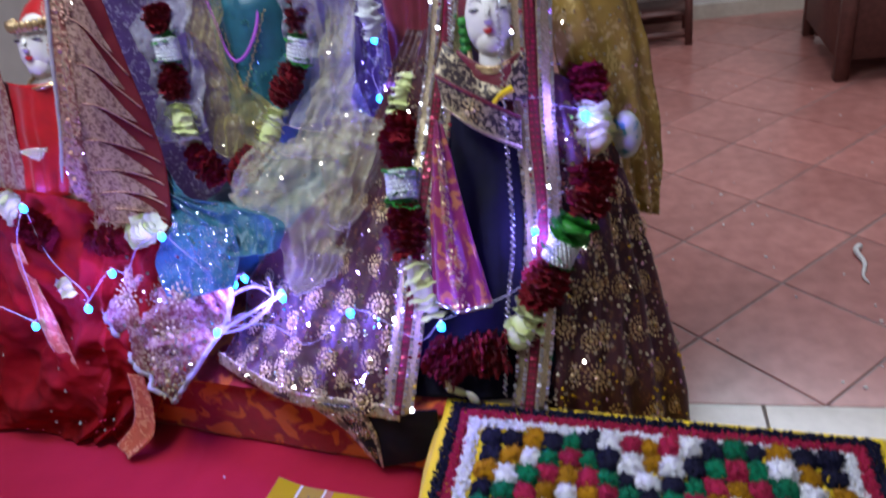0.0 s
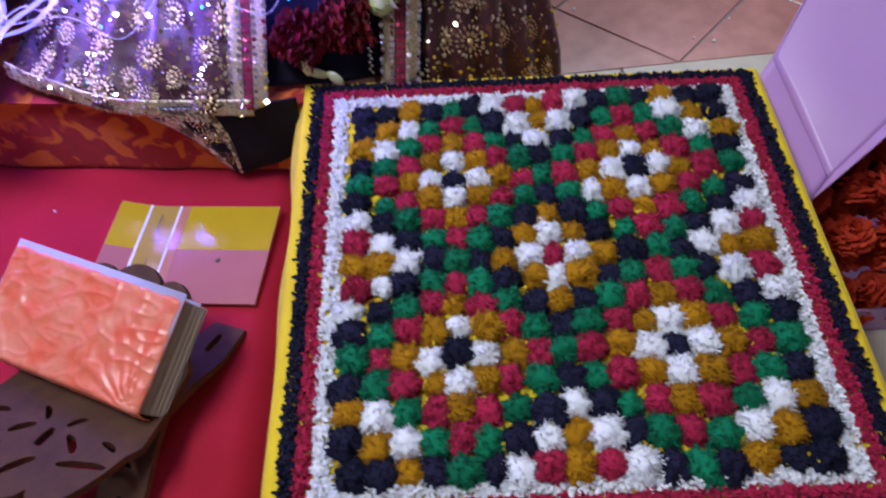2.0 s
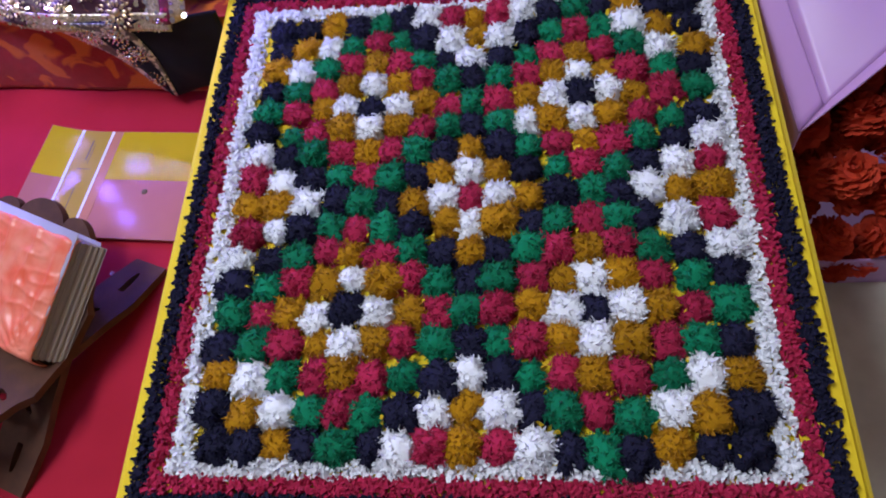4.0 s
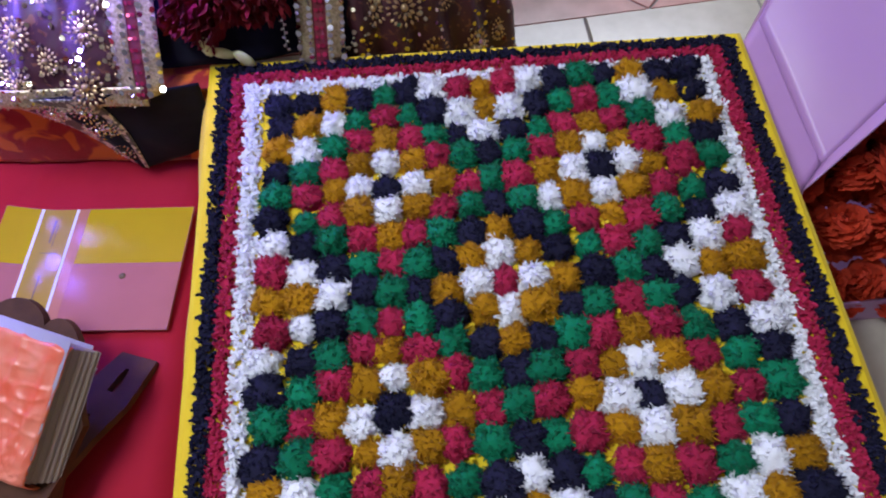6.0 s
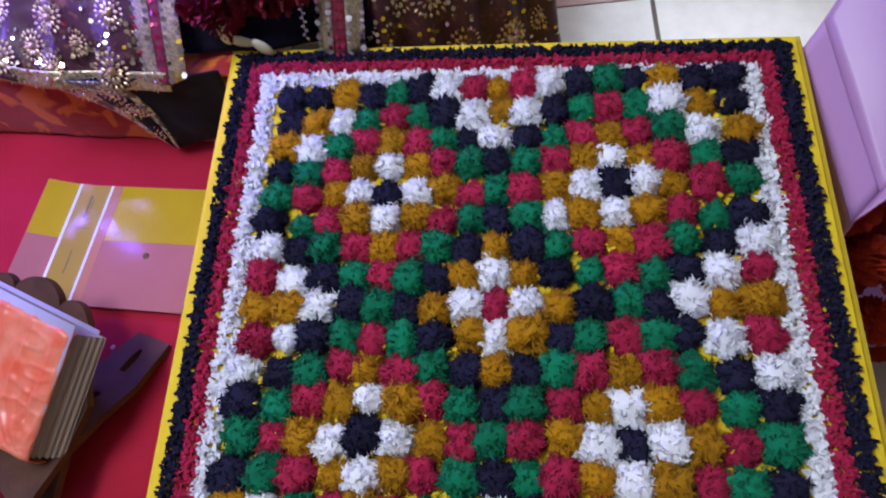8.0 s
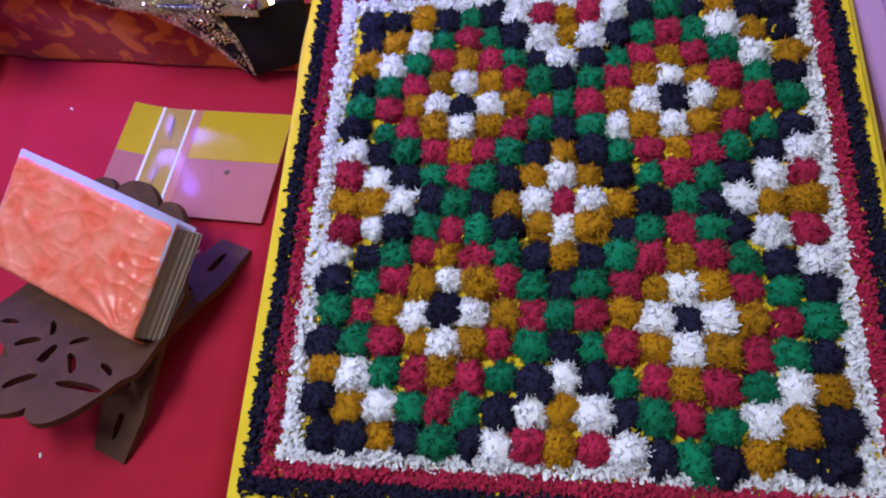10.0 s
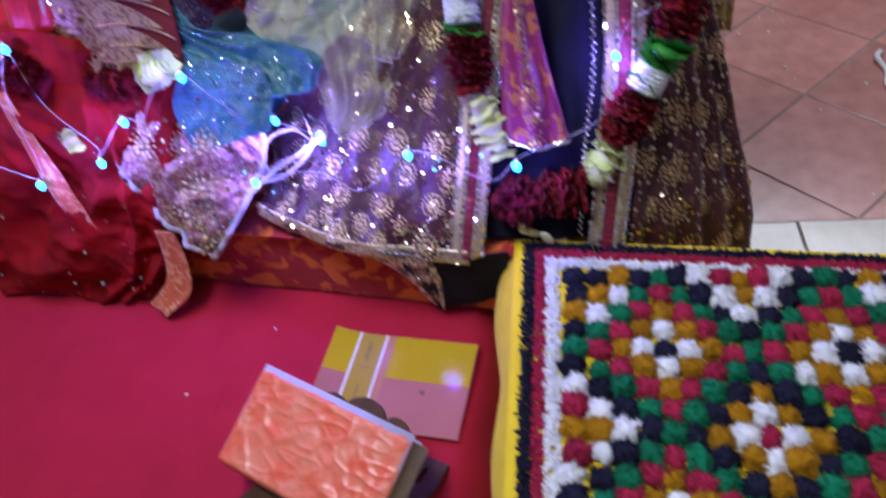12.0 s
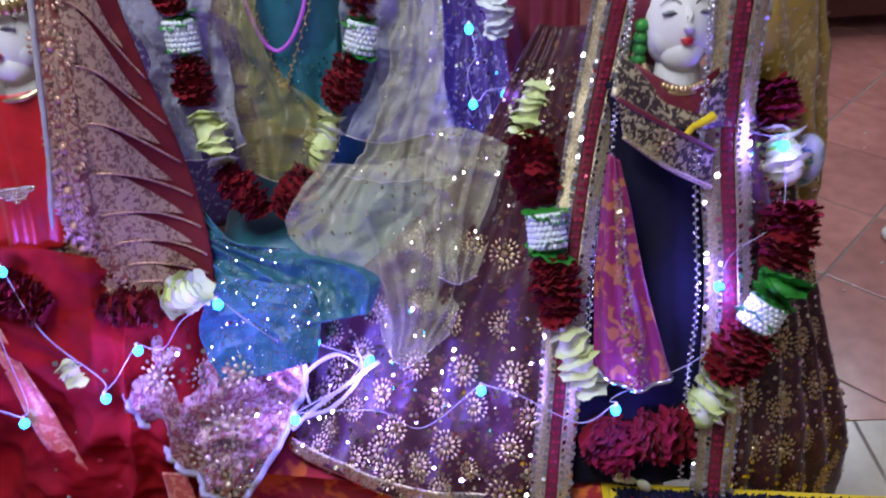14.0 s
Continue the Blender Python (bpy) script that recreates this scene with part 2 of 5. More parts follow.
class Cloth:
    """A draped cloth: a smooth sheet hung over a few guide points (rows from the top down), with folds and crumples."""

    def __init__(self, rows, folds=6.0, depth=0.006, crumple=0.006, grain=14.0, seed=1, lean=0.0, ridge=0.0):
        self.rows = [[Vector(p) for p in r] for r in rows]
        self.folds, self.depth, self.crumple, self.grain, self.seed, self.lean, self.ridge = folds, depth, crumple, grain, seed, lean, ridge

    def flat(self, u, v):
        return spline([spline(r, u) for r in self.rows], v)

    def at(self, u, v, lift=0.0):
        e = 0.02
        p = self.flat(u, v)
        du = self.flat(min(u + e, 1), v) - self.flat(max(u - e, 0), v)
        dv = self.flat(u, min(v + e, 1)) - self.flat(u, max(v - e, 0))
        n = dv.cross(du)
        n = n.normalized() if n.length > 1e-9 else Vector((0, -1, 0))
        s = self.seed * 7.3
        wob = noise.noise(Vector((u * 3 + s, v * 2.0, s)))
        fold = math.sin((u + self.lean * v) * self.folds * 2 * math.pi + wob * 2.5 + s) * self.depth * (0.35 + 0.65 * v)
        if self.ridge:
            sharp = 1 - 2 * abs(math.sin((u + self.lean * v) * self.folds * math.pi + wob * 2.2 + s))
            fold = 0.35 * fold + sharp * self.depth * (0.4 + 0.6 * v)
        c1 = noise.noise(p * self.grain + Vector((s, 0, 0))) * self.crumple
        c2 = noise.noise(p * self.grain * 3.1 + Vector((0, s, 0))) * self.crumple * 0.35
        if self.ridge:
            q = p * self.grain * 0.9 + Vector((0, 0, s))
            q += Vector((noise.noise(q * 0.7), noise.noise(q * 0.7 + Vector((9, 0, 0))), 0)) * 0.8
            c1 += (0.40 - abs(noise.noise(q)) - 0.40 * abs(noise.noise(q * 2.3)) - 0.15 * abs(noise.noise(q * 5.1))) * self.ridge
        return p + n * (fold + c1 + c2 + lift), n

    def sheet(self, nu=50, nv=50):
        bm = bmesh.new()
        uv = bm.loops.layers.uv.new("UVMap")
        g = [[bm.verts.new(self.at(i / nu, j / nv)[0]) for i in range(nu + 1)] for j in range(nv + 1)]
        for j in range(nv):
            for i in range(nu):
                f = bm.faces.new((g[j][i], g[j + 1][i], g[j + 1][i + 1], g[j][i + 1]))
                for l, (a, b) in zip(f.loops, ((i, j), (i, j + 1), (i + 1, j + 1), (i + 1, j))):
                    l[uv].uv = (a / nu, b / nv)
        return bm

    def edge(self, side, n=40, lift=0.002):
        f = {"left": lambda t: (0.0, t), "right": lambda t: (1.0, t), "top": lambda t: (t, 0.0), "bottom": lambda t: (t, 1.0)}[side]
        return [self.at(*f(i / n), lift)[0] for i in range(n + 1)]


def thicken(ob, t=0.0016):
    md = ob.modifiers.new("thickness", "SOLIDIFY")
    md.thickness = t
    md.offset = -1
    return ob


def cloth_part(name, cloth, mat, parent=None, label="", nu=50, nv=50, thick=0.0016):
    return thicken(part(name, cloth.sheet(nu, nv), mat, parent, label), thick)


def tube(bm, pts, r, sides=6, close=False, mi=0):
    pts = [Vector(p) for p in pts]
    n = len(pts)
    rings = []
    up = Vector((0, 0, 1))
    for i, p in enumerate(pts):
        d = (pts[min(i + 1, n - 1)] - pts[max(i - 1, 0)]).normalized()
        a = d.cross(up)
        a = a.normalized() if a.length > 1e-3 else d.cross(Vector((1, 0, 0))).normalized()
        b = d.cross(a)
        rr = r(i / (n - 1)) if callable(r) else r
        rings.append([bm.verts.new(p + (a * math.cos(2 * math.pi * k / sides) + b * math.sin(2 * math.pi * k / sides)) * rr) for k in range(sides)])
    for q, w in zip(rings, rings[1:]):
        for k in range(sides):
            bm.faces.new((q[k], q[(k + 1) % sides], w[(k + 1) % sides], w[k])).material_index = mi
    for ring, flip in ((rings[0], True), (rings[-1], False)):
        bm.faces.new(ring[::-1] if flip else ring).material_index = mi


def smooth_line(pts, n=24):
    pts = [Vector(p) for p in pts]
    return [spline(pts, i / n) for i in range(n + 1)]


def disc(bm, p, n, r, sides=6, mi=0, tilt=0.0, rnd=random):
    """A sequin: a small flat plate lying on the cloth, a little askew."""
    n = (n + Vector((rnd.uniform(-1, 1), rnd.uniform(-1, 1), rnd.uniform(-1, 1))) * tilt).normalized()
    a = n.orthogonal().normalized()
    b = n.cross(a)
    ring = [bm.verts.new(p + (a * math.cos(2 * math.pi * k / sides) + b * math.sin(2 * math.pi * k / sides)) * r) for k in range(sides)]
    bm.faces.new(ring).material_index = mi


def sequins(cloth, count, r, seed, tilt=0.35, u=(0, 1), v=(0, 1), lift=0.003):
    rnd = random.Random(seed)
    bm = bmesh.new()
    for _ in range(count):
        p, n = cloth.at(rnd.uniform(*u), rnd.uniform(*v), lift)
        disc(bm, p, n, r * rnd.uniform(0.6, 1.3), 6, 0, tilt, rnd)
    return bm


def sequin_rows(cloth, us, count, r, seed, tilt=0.3, lift=0.003):
    rnd = random.Random(seed)
    bm = bmesh.new()
    for u in us:
        for k in range(count):
            p, n = cloth.at(u + rnd.uniform(-0.012, 0.012), (k + 0.5) / count, lift)
            disc(bm, p, n, r * rnd.uniform(0.7, 1.15), 6, 0, tilt, rnd)
    return bm


def rosettes(cloth, spots, radius, seed, petals=14):
    """Couched gold-thread rosettes: a boss, a ring of loops and an outer ring of beads."""
    rnd = random.Random(seed)
    bm = bmesh.new()
    for u, v in spots:
        p, n = cloth.at(u, v, 0.003)
        a = n.orthogonal().normalized()
        b = n.cross(a)
        rr = radius * rnd.uniform(0.75, 1.15)
        ball(bm, p, (rr * 0.24, rr * 0.24, rr * 0.24), 8, 5)
        for ring_r, size, count in ((0.52, 0.13, petals // 2 + 2), (0.95, 0.10, petals)):
            for k in range(count):
                w = 2 * math.pi * (k + rnd.uniform(-0.15, 0.15)) / count
                d = a * math.cos(w) + b * math.sin(w)
                q = p + d * rr * ring_r
                t = n.cross(d)
                vs = [bm.verts.new(q + d * rr * size * 1.7), bm.verts.new(q + t * rr * size), bm.verts.new(q - d * rr * size * 1.7), bm.verts.new(q - t * rr * size)]
                top = bm.verts.new(q + n * rr * 0.14)
                for i in range(4):
                    bm.faces.new((vs[i], vs[(i + 1) % 4], top))
    return bm


# ---- room ----
def slab(name, c, s, mat, kind="structure", label=""):
    bm = bmesh.new()
    box(bm, c, s)
    return tagged(part(name, bm, mat, smooth=False), label, "", "", kind)


slab("wall_north", (0.3, 4.83, 1.4), (7.2, 0.16, 2.9), WALL)
slab("wall_south", (0.3, -3.08, 1.4), (7.2, 0.16, 2.9), WALL)
slab("wall_west", (-3.22, 0.9, 1.4), (0.16, 7.6, 2.9), WALL)
slab("wall_east", (3.82, 0.9, 1.4), (0.16, 7.6, 2.9), WALL)
slab("ceiling", (0.3, 0.9, 2.9), (7.2, 8.0, 0.12), WALL)
floor = slab("floor", (0.3, 0.9, -0.034), (7.2, 8.0, 0.06), GROUT, label="tiled floor with terracotta squares and beige border")
slab("baseboard", (0.3, 4.738, 0.05), (6.9, 0.02, 0.10), BEIGE)

# ---- altar bench and red-covered platform ----
ORANGE_PRINT = weave(printed("orange_leaf_print", (0.38, 0.010, 0.016), (0.66, 0.14, 0.012), 15, 0.55, 0.8))
BENCH_TURN = -6.3


def bench_y(x):
    return 0.425 - 0.11 * (x + 0.65)


platform = thing("low_platform", "low wooden platform under a red cotton cover", "platform")
bm = bmesh.new()
box(bm, (-1.55, -0.25, 0.155), (2.08, 1.5, 0.05), bevel=0.004)
part("top", bm, DARKWOOD, platform)
for x in (-2.5, -0.62):
    for y in (-0.92, 0.40):
        bm = bmesh.new()
        box(bm, (x, y, 0.065), (0.06, 0.06, 0.13), bevel=0.004)
        part("leg", bm, DARKWOOD, platform)


def red_cover():
    """The cotton cover: flat on the platform with soft creases, falling over the edge by the table."""
    bm = bmesh.new()
    xs = [-2.6 + i * 2.09 / 170 for i in range(171)]
    ys = [-1.0 + j * 1.52 / 110 for j in range(111)]
    grid = []
    for y in ys:
        row = []
        for i, x in enumerate(xs):
            p = Vector((x, y, 0.0))
            z = 0.196 + noise.noise(p * 5) * 0.0022 + noise.noise(p * 17) * 0.0012
            crease = math.exp(-((y + 0.33 + 0.02 * noise.noise(p * 3)) / 0.006) ** 2) * 0.004
            crease += math.exp(-((x + 1.02 + 0.10 * y + 0.02 * noise.noise(p * 4)) / 0.008) ** 2) * 0.004
            crease += math.exp(-((x + 0.82 - 0.06 * y + 0.03 * noise.noise(p * 4)) / 0.01) ** 2) * 0.004 * (y < -0.1 or y > 0.2)
            row.append(bm.verts.new((x, y, z + crease)))
        x = xs[-1]
        for k in range(1, 13):
            drop = k / 12
            ripple = 0.010 * math.sin(y * 34 + 2 * noise.noise(Vector((y * 6, k * 0.1, 0)))) * drop
            row.append(bm.verts.new((x + 0.012 * math.sin(min(drop * 6, 1.57)) + ripple * 0.5 + 0.075 * drop ** 0.8, y, 0.196 - 0.19 * drop ** 1.15)))
        grid.append(row)
    for a, b in zip(grid, grid[1:]):
        for i in range(len(a) - 1):
            bm.faces.new((a[i], a[i + 1], b[i + 1], b[i]))
    return bm


tagged(thicken(part("platform_cover", red_cover(), REDCLOTH), 0.0015), "plain red cotton cloth spread over the low platform", "cloth")

bench = thing("altar_bench", "long wooden bench that carries the dressed idols", "bench", (-0.9, 0.9, 0.0))
bench.rotation_euler = (0, 0, radians(BENCH_TURN))
bm = bmesh.new()
box(bm, (-0.15, 0.10, 0.36), (1.76, 0.78, 0.04), bevel=0.004)
part("top", bm, DARKWOOD, bench)
for x in (-0.95, 0.65):
    for y in (-0.22, 0.42):
        bm = bmesh.new()
        box(bm, (x, y, 0.17), (0.06, 0.06, 0.34), bevel=0.004)
        part("leg", bm, DARKWOOD, bench)

front = Cloth([[(-2.0, 1.05, 0.386), (-1.4, 1.0, 0.386), (-0.8, 0.93, 0.386), (-0.40, 0.85, 0.386)],
               [(-2.0, bench_y(-2.0) + 0.03, 0.388), (-1.4, bench_y(-1.4) + 0.03, 0.388), (-0.8, bench_y(-0.8) + 0.03, 0.388), (-0.40, bench_y(-0.40) + 0.03, 0.388)],
               [(-2.0, bench_y(-2.0), 0.36), (-1.4, bench_y(-1.4), 0.36), (-0.8, bench_y(-0.8), 0.36), (-0.40, bench_y(-0.40), 0.36)],
               [(-2.0, bench_y(-2.0) - 0.012, 0.204), (-1.4, bench_y(-1.4) - 0.012, 0.204), (-0.8, bench_y(-0.8) - 0.012, 0.204), (-0.40, bench_y(-0.40) - 0.012, 0.204)]],
              folds=7, depth=0.002, crumple=0.003, seed=3)
tagged(cloth_part("bench_cloth", front, ORANGE_PRINT, nu=120, nv=60), "red cloth with orange leaf print over the bench front", "cloth")


# ---- yellow-draped table with the wool mat ----
MAT_Z = 0.400
# corners of the table's cloth edge: far left, far right, near right, near left
QUAD = [Vector((-0.412, 0.430, 0)), Vector((0.394, 0.382, 0)), Vector((0.388, -0.392, 0)), Vector((-0.386, -0.398, 0))]


def quad_at(a, b):
    """a across (0 left to 1 right), b from the far edge (0) to the near one (1)."""
    return QUAD[0].lerp(QUAD[1], a).lerp(QUAD[3].lerp(QUAD[2], a), b)


table = thing("mat_table", "low square table draped in bright yellow cotton", "table")
bm = bmesh.new()
box(bm, (0.0, -0.005, MAT_Z - 0.035), (0.755, 0.745, 0.045), bevel=0.004)
part("tabletop", bm, DARKWOOD, table)
for x in (-0.31, 0.31):
    for y in (-0.31, 0.30):
        bm = bmesh.new()
        box(bm, (x, y, (MAT_Z - 0.06) / 2), (0.05, 0.05, MAT_Z - 0.06), bevel=0.004)
        part("leg", bm, DARKWOOD, table)


def table_cover():
    """Yellow cotton: tight over the top with a rounded edge, hanging in loose folds at the sides."""
    bm = bmesh.new()
    n = 60
    top = [[bm.verts.new(quad_at(i / n, j / n) + Vector((0, 0, MAT_Z - 0.010))) for i in range(n + 1)] for j in range(n + 1)]
    for j in range(n):
        for i in range(n):
            bm.faces.new((top[j][i], top[j + 1][i], top[j + 1][i + 1], top[j][i + 1]))
    rim = [top[0][i] for i in range(n)] + [top[j][n] for j in range(n)] + [top[n][n - i] for i in range(n)] + [top[n - j][0] for j in range(n)]
    c = Vector((0, 0, MAT_Z))
    prev = rim
    for k in range(1, 15):
        d = k / 14
        ring = []
        for q, v in enumerate(rim):
            p = v.co.copy()
            out = Vector((p.x - c.x, p.y - c.y, 0)).normalized()
            side = q // n
            bulge = 0.0
            if side == 3:
                bulge = 0.044 * math.sin(min(d * 2.2, 1.0) * math.pi * 0.5) * (0.75 + 0.45 * noise.noise(Vector((p.y * 5, 0.3, 0.7))))
                bulge += 0.010 * math.sin(p.y * 26 + 1.0) * d + 0.030 * math.exp(-((p.y - 0.30) / 0.14) ** 2) * min(d * 2.5, 1.0)
            elif side == 2:
                bulge = 0.008 + 0.014 * d + 0.012 * math.sin(p.x * 30) * d
            else:
                bulge = 0.004 + 0.004 * math.sin((p.x + p.y) * 40) * d
            drop = (0.395 if side == 2 else 0.33) * d ** 1.2
            ring.append(bm.verts.new((p.x + out.x * bulge * min(1, d * 6), p.y + out.y * bulge * min(1, d * 6), p.z - drop)))
        m = len(rim)
        for q in range(m):
            bm.faces.new((prev[q], prev[(q + 1) % m], ring[(q + 1) % m], ring[q]))
        prev = ring
    bmesh.ops.recalc_face_normals(bm, faces=bm.faces)
    return bm


tagged(thicken(part("table_cover", table_cover(), YELLOW), 0.0015), "bright yellow cotton cover hanging loosely round the table", "cloth")


# the mat: a yellow backing, three tufted borders, and seventeen rows of seventeen wool tufts
def crumbs(count, spot, size, seed):
    """Clipped wool: many short bent snippets standing every way."""
    rnd = random.Random(seed)
    bm = bmesh.new()
    for _ in range(count):
        p = spot(rnd)
        d = Vector((rnd.gauss(0, 1), rnd.gauss(0, 1), rnd.uniform(0.1, 1.4))).normalized()
        a = d.orthogonal().normalized()
        a.rotate(Matrix.Rotation(rnd.uniform(0, 6.28), 3, d))
        s = size * rnd.uniform(0.6, 1.4)
        w = a * s * 0.44
        b = d.cross(a) * s * 0.44
        q = p + d * s
        vs = [bm.verts.new(x) for x in (p - w, p + w, p + b, q - w * 0.6, q + w * 0.6, q + b * 0.6)]
        bm.faces.new((vs[0], vs[1], vs[4], vs[3]))
        bm.faces.new((vs[1], vs[2], vs[5], vs[4]))
        bm.faces.new((vs[2], vs[0], vs[3], vs[5]))
        bm.faces.new((vs[3], vs[4], vs[5]))
    return bm


mat_thing = thing("tufted_mat", "square wool mat of coloured tufts in diamond figures", "mat")
PX, PY = 0.035, 0.0385
bm = bmesh.new()
inner = [quad_at(a, b) for a, b in ((0.012, 0.012), (0.988, 0.012), (0.988, 0.988), (0.012, 0.988))]
lo = [bm.verts.new(p + Vector((0, 0, MAT_Z - 0.0085))) for p in inner]
hi = [bm.verts.new(p + Vector((0, 0, MAT_Z - 0.002))) for p in inner]
bm.faces.new(hi[::-1])
bm.faces.new(lo)
for k in range(4):
    bm.faces.new((lo[k], hi[k], hi[(k + 1) % 4], lo[(k + 1) % 4]))
bmesh.ops.recalc_face_normals(bm, faces=bm.faces)
part("backing", bm, YELLOW, mat_thing, "yellow cloth backing", smooth=False)


def band_spot(lo_in, hi_in):
    """A random place in the border band between two insets (shares of the side)."""
    def spot(rnd):
        inset = rnd.uniform(lo_in, hi_in)
        t = rnd.uniform(inset, 1 - inset)
        wide = inset * 1.10
        a, b = ((t, inset), (t, 1 - inset), (wide, t), (1 - wide, t))[rnd.randrange(4)]
        q = quad_at(a, b)
        mid = (lo_in + hi_in) / 2
        hump = 1 - ((inset - mid) / (hi_in - lo_in) * 2) ** 2
        return Vector((q.x + rnd.gauss(0, 0.0016), q.y + rnd.gauss(0, 0.0016), MAT_Z - 0.002 + rnd.uniform(0.2, 1) * 0.008 * max(hump, 0.1)))
    return spot


for nm, mt, a, b, n, s, sd in (("black_border", W_BLACK, 0.024, 0.047, 8500, 0.0062, 11), ("crimson_border", W_RED, 0.047, 0.070, 7600, 0.0062, 12), ("white_border", W_WHITE, 0.071, 0.098, 7600, 0.0066, 13)):
    tagged(part(nm, crumbs(n, band_spot(a, b), s, sd), mt, mat_thing, smooth=False), kind="stuff")


def tuft_mesh(name, mt, seed, r):
    """One wool pom: a lobed dome of loose strands with frayed, curling ends."""
    rnd = random.Random(seed)
    bm = bmesh.new()
    bmesh.ops.create_icosphere(bm, subdivisions=3, radius=1.0)
    off = Vector((seed * 3.1, 0, 0))
    lobes, turn = rnd.choice((5, 6, 7)), rnd.uniform(0, 6.28)

    def swell(d):
        w = math.atan2(d.y, d.x)
        rim = max(0.0, 1 - abs(d.z)) ** 0.6
        return 1 + 0.13 * rim * math.cos(lobes * w + turn) + 0.30 * noise.noise(d * 2.2 + off) + 0.16 * noise.noise(d * 6.0 + off)

    for v in bm.verts:
        d = v.co.normalized()
        k = swell(d)
        v.co = Vector((d.x * r * k * 0.94, d.y * r * k * 1.0, max(d.z * r * 0.86 * k, -0.004)))
    for _ in range(300):
        d = Vector((rnd.gauss(0, 1), rnd.gauss(0, 1), rnd.uniform(-0.1, 1.5))).normalized()
        k = swell(d) * 0.93
        p = Vector((d.x * r * k * 0.94, d.y * r * k, max(d.z * r * 0.86 * k, -0.002)))
        g = (d + Vector((rnd.gauss(0, 1), rnd.gauss(0, 1), rnd.gauss(0, 0.7))) * 0.75).normalized()
        bend = Vector((rnd.gauss(0, 1), rnd.gauss(0, 1), rnd.gauss(0, 1))) * 0.35
        a = g.orthogonal().normalized()
        a.rotate(Matrix.Rotation(rnd.uniform(0, 6.28), 3, g))
        s = 0.0062 * rnd.uniform(0.5, 1.4)
        w = rnd.uniform(0.0007, 0.0012)
        b = g.cross(a)
        mid, end = p + g * s * 0.55, p + (g + bend).normalized() * s
        rings = [[bm.verts.new(c + (a * math.cos(q * 2.094) + b * math.sin(q * 2.094)) * w * f) for q in range(3)] for c, f in ((p, 1.0), (mid, 1.0), (end, 0.45))]
        for lo, hi in zip(rings, rings[1:]):
            for q in range(3):
                bm.faces.new((lo[q], lo[(q + 1) % 3], hi[(q + 1) % 3], hi[q]))
    return mesh_of(name, bm, mt, smooth=True)


def tuft_colour(c, r):
    """The figure: four diamonds, a star in the middle, half diamonds on the sides and stepped corners."""
    if (c, r) == (10, 5):
        return "W"
    c, r = min(c, 16 - c), min(r, 16 - r)
    if c == 8 and r == 8:
        return "R"
    star = abs(c - 8) + abs(r - 8)
    if star <= 3:
        return "RWOK"[star]
    for e, f in ((c, r), (r, c)):
        side = f + abs(e - 8)
        if e >= 6 and side <= 2:
            if side == 2:
                return "W"
            return "O" if e == 8 else "R"
    d = abs(c - 4) + abs(r - 4)
    if d <= 4:
        return "KWORG"[d]
    if c + r == 2:
        return "O"
    if c + r == 3 and min(c, r) == 1:
        return "W"
    return "K"


TUFT_MATS = {"K": W_BLACK, "W": W_WHITE, "R": W_RED, "O": W_OCHRE, "G": W_GREEN}
tufts = {k: [tuft_mesh("tuft", m, 20 * i + j, 0.0222) for j in range(5)] for i, (k, m) in enumerate(TUFT_MATS.items())}
rnd = random.Random(5)
for r in range(17):
    for c in range(17):
        ob = new("tuft", rnd.choice(tufts[tuft_colour(c, r)]))
        ob.parent = mat_thing
        k = rnd.uniform(0.90, 1.14)
        edge = 0.006 * ((0.5 - r / 16) if c < 4 else 0)
        sway = Vector((noise.noise(Vector((c * 0.45, r * 0.45, 3.0))), noise.noise(Vector((c * 0.45, r * 0.45, 8.0))), 0)) * 0.006
        gap = 0.007 if c > 15 else 0.003 if c > 14 else -0.007 if c < 1 else -0.003 if c < 2 else 0
        x = (c - 8) * PX * 1.004 + gap + rnd.gauss(0, 0.0026) - edge + sway.x
        y = (8 - r) * PY + (0.006 if r == 0 else 0.003 if r == 1 else 0) + rnd.gauss(0, 0.0026) + sway.y
        ob.matrix_basis = Matrix.LocRotScale((x, y, MAT_Z + rnd.uniform(-0.001, 0.002)), Euler((rnd.gauss(0, 0.14), rnd.gauss(0, 0.14), rnd.uniform(0, 6.28))), (k * rnd.uniform(0.9, 1.1), k * rnd.uniform(0.9, 1.1), k * rnd.uniform(0.85, 1.1)))
# loose yellow and orange snips that show between the tufts
tagged(part("snip_litter", crumbs(420, lambda q: Vector((q.uniform(-0.29, 0.29), q.uniform(-0.32, 0.32), MAT_Z + 0.006)), 0.007, 15), YELLOW, mat_thing, smooth=False), kind="stuff")


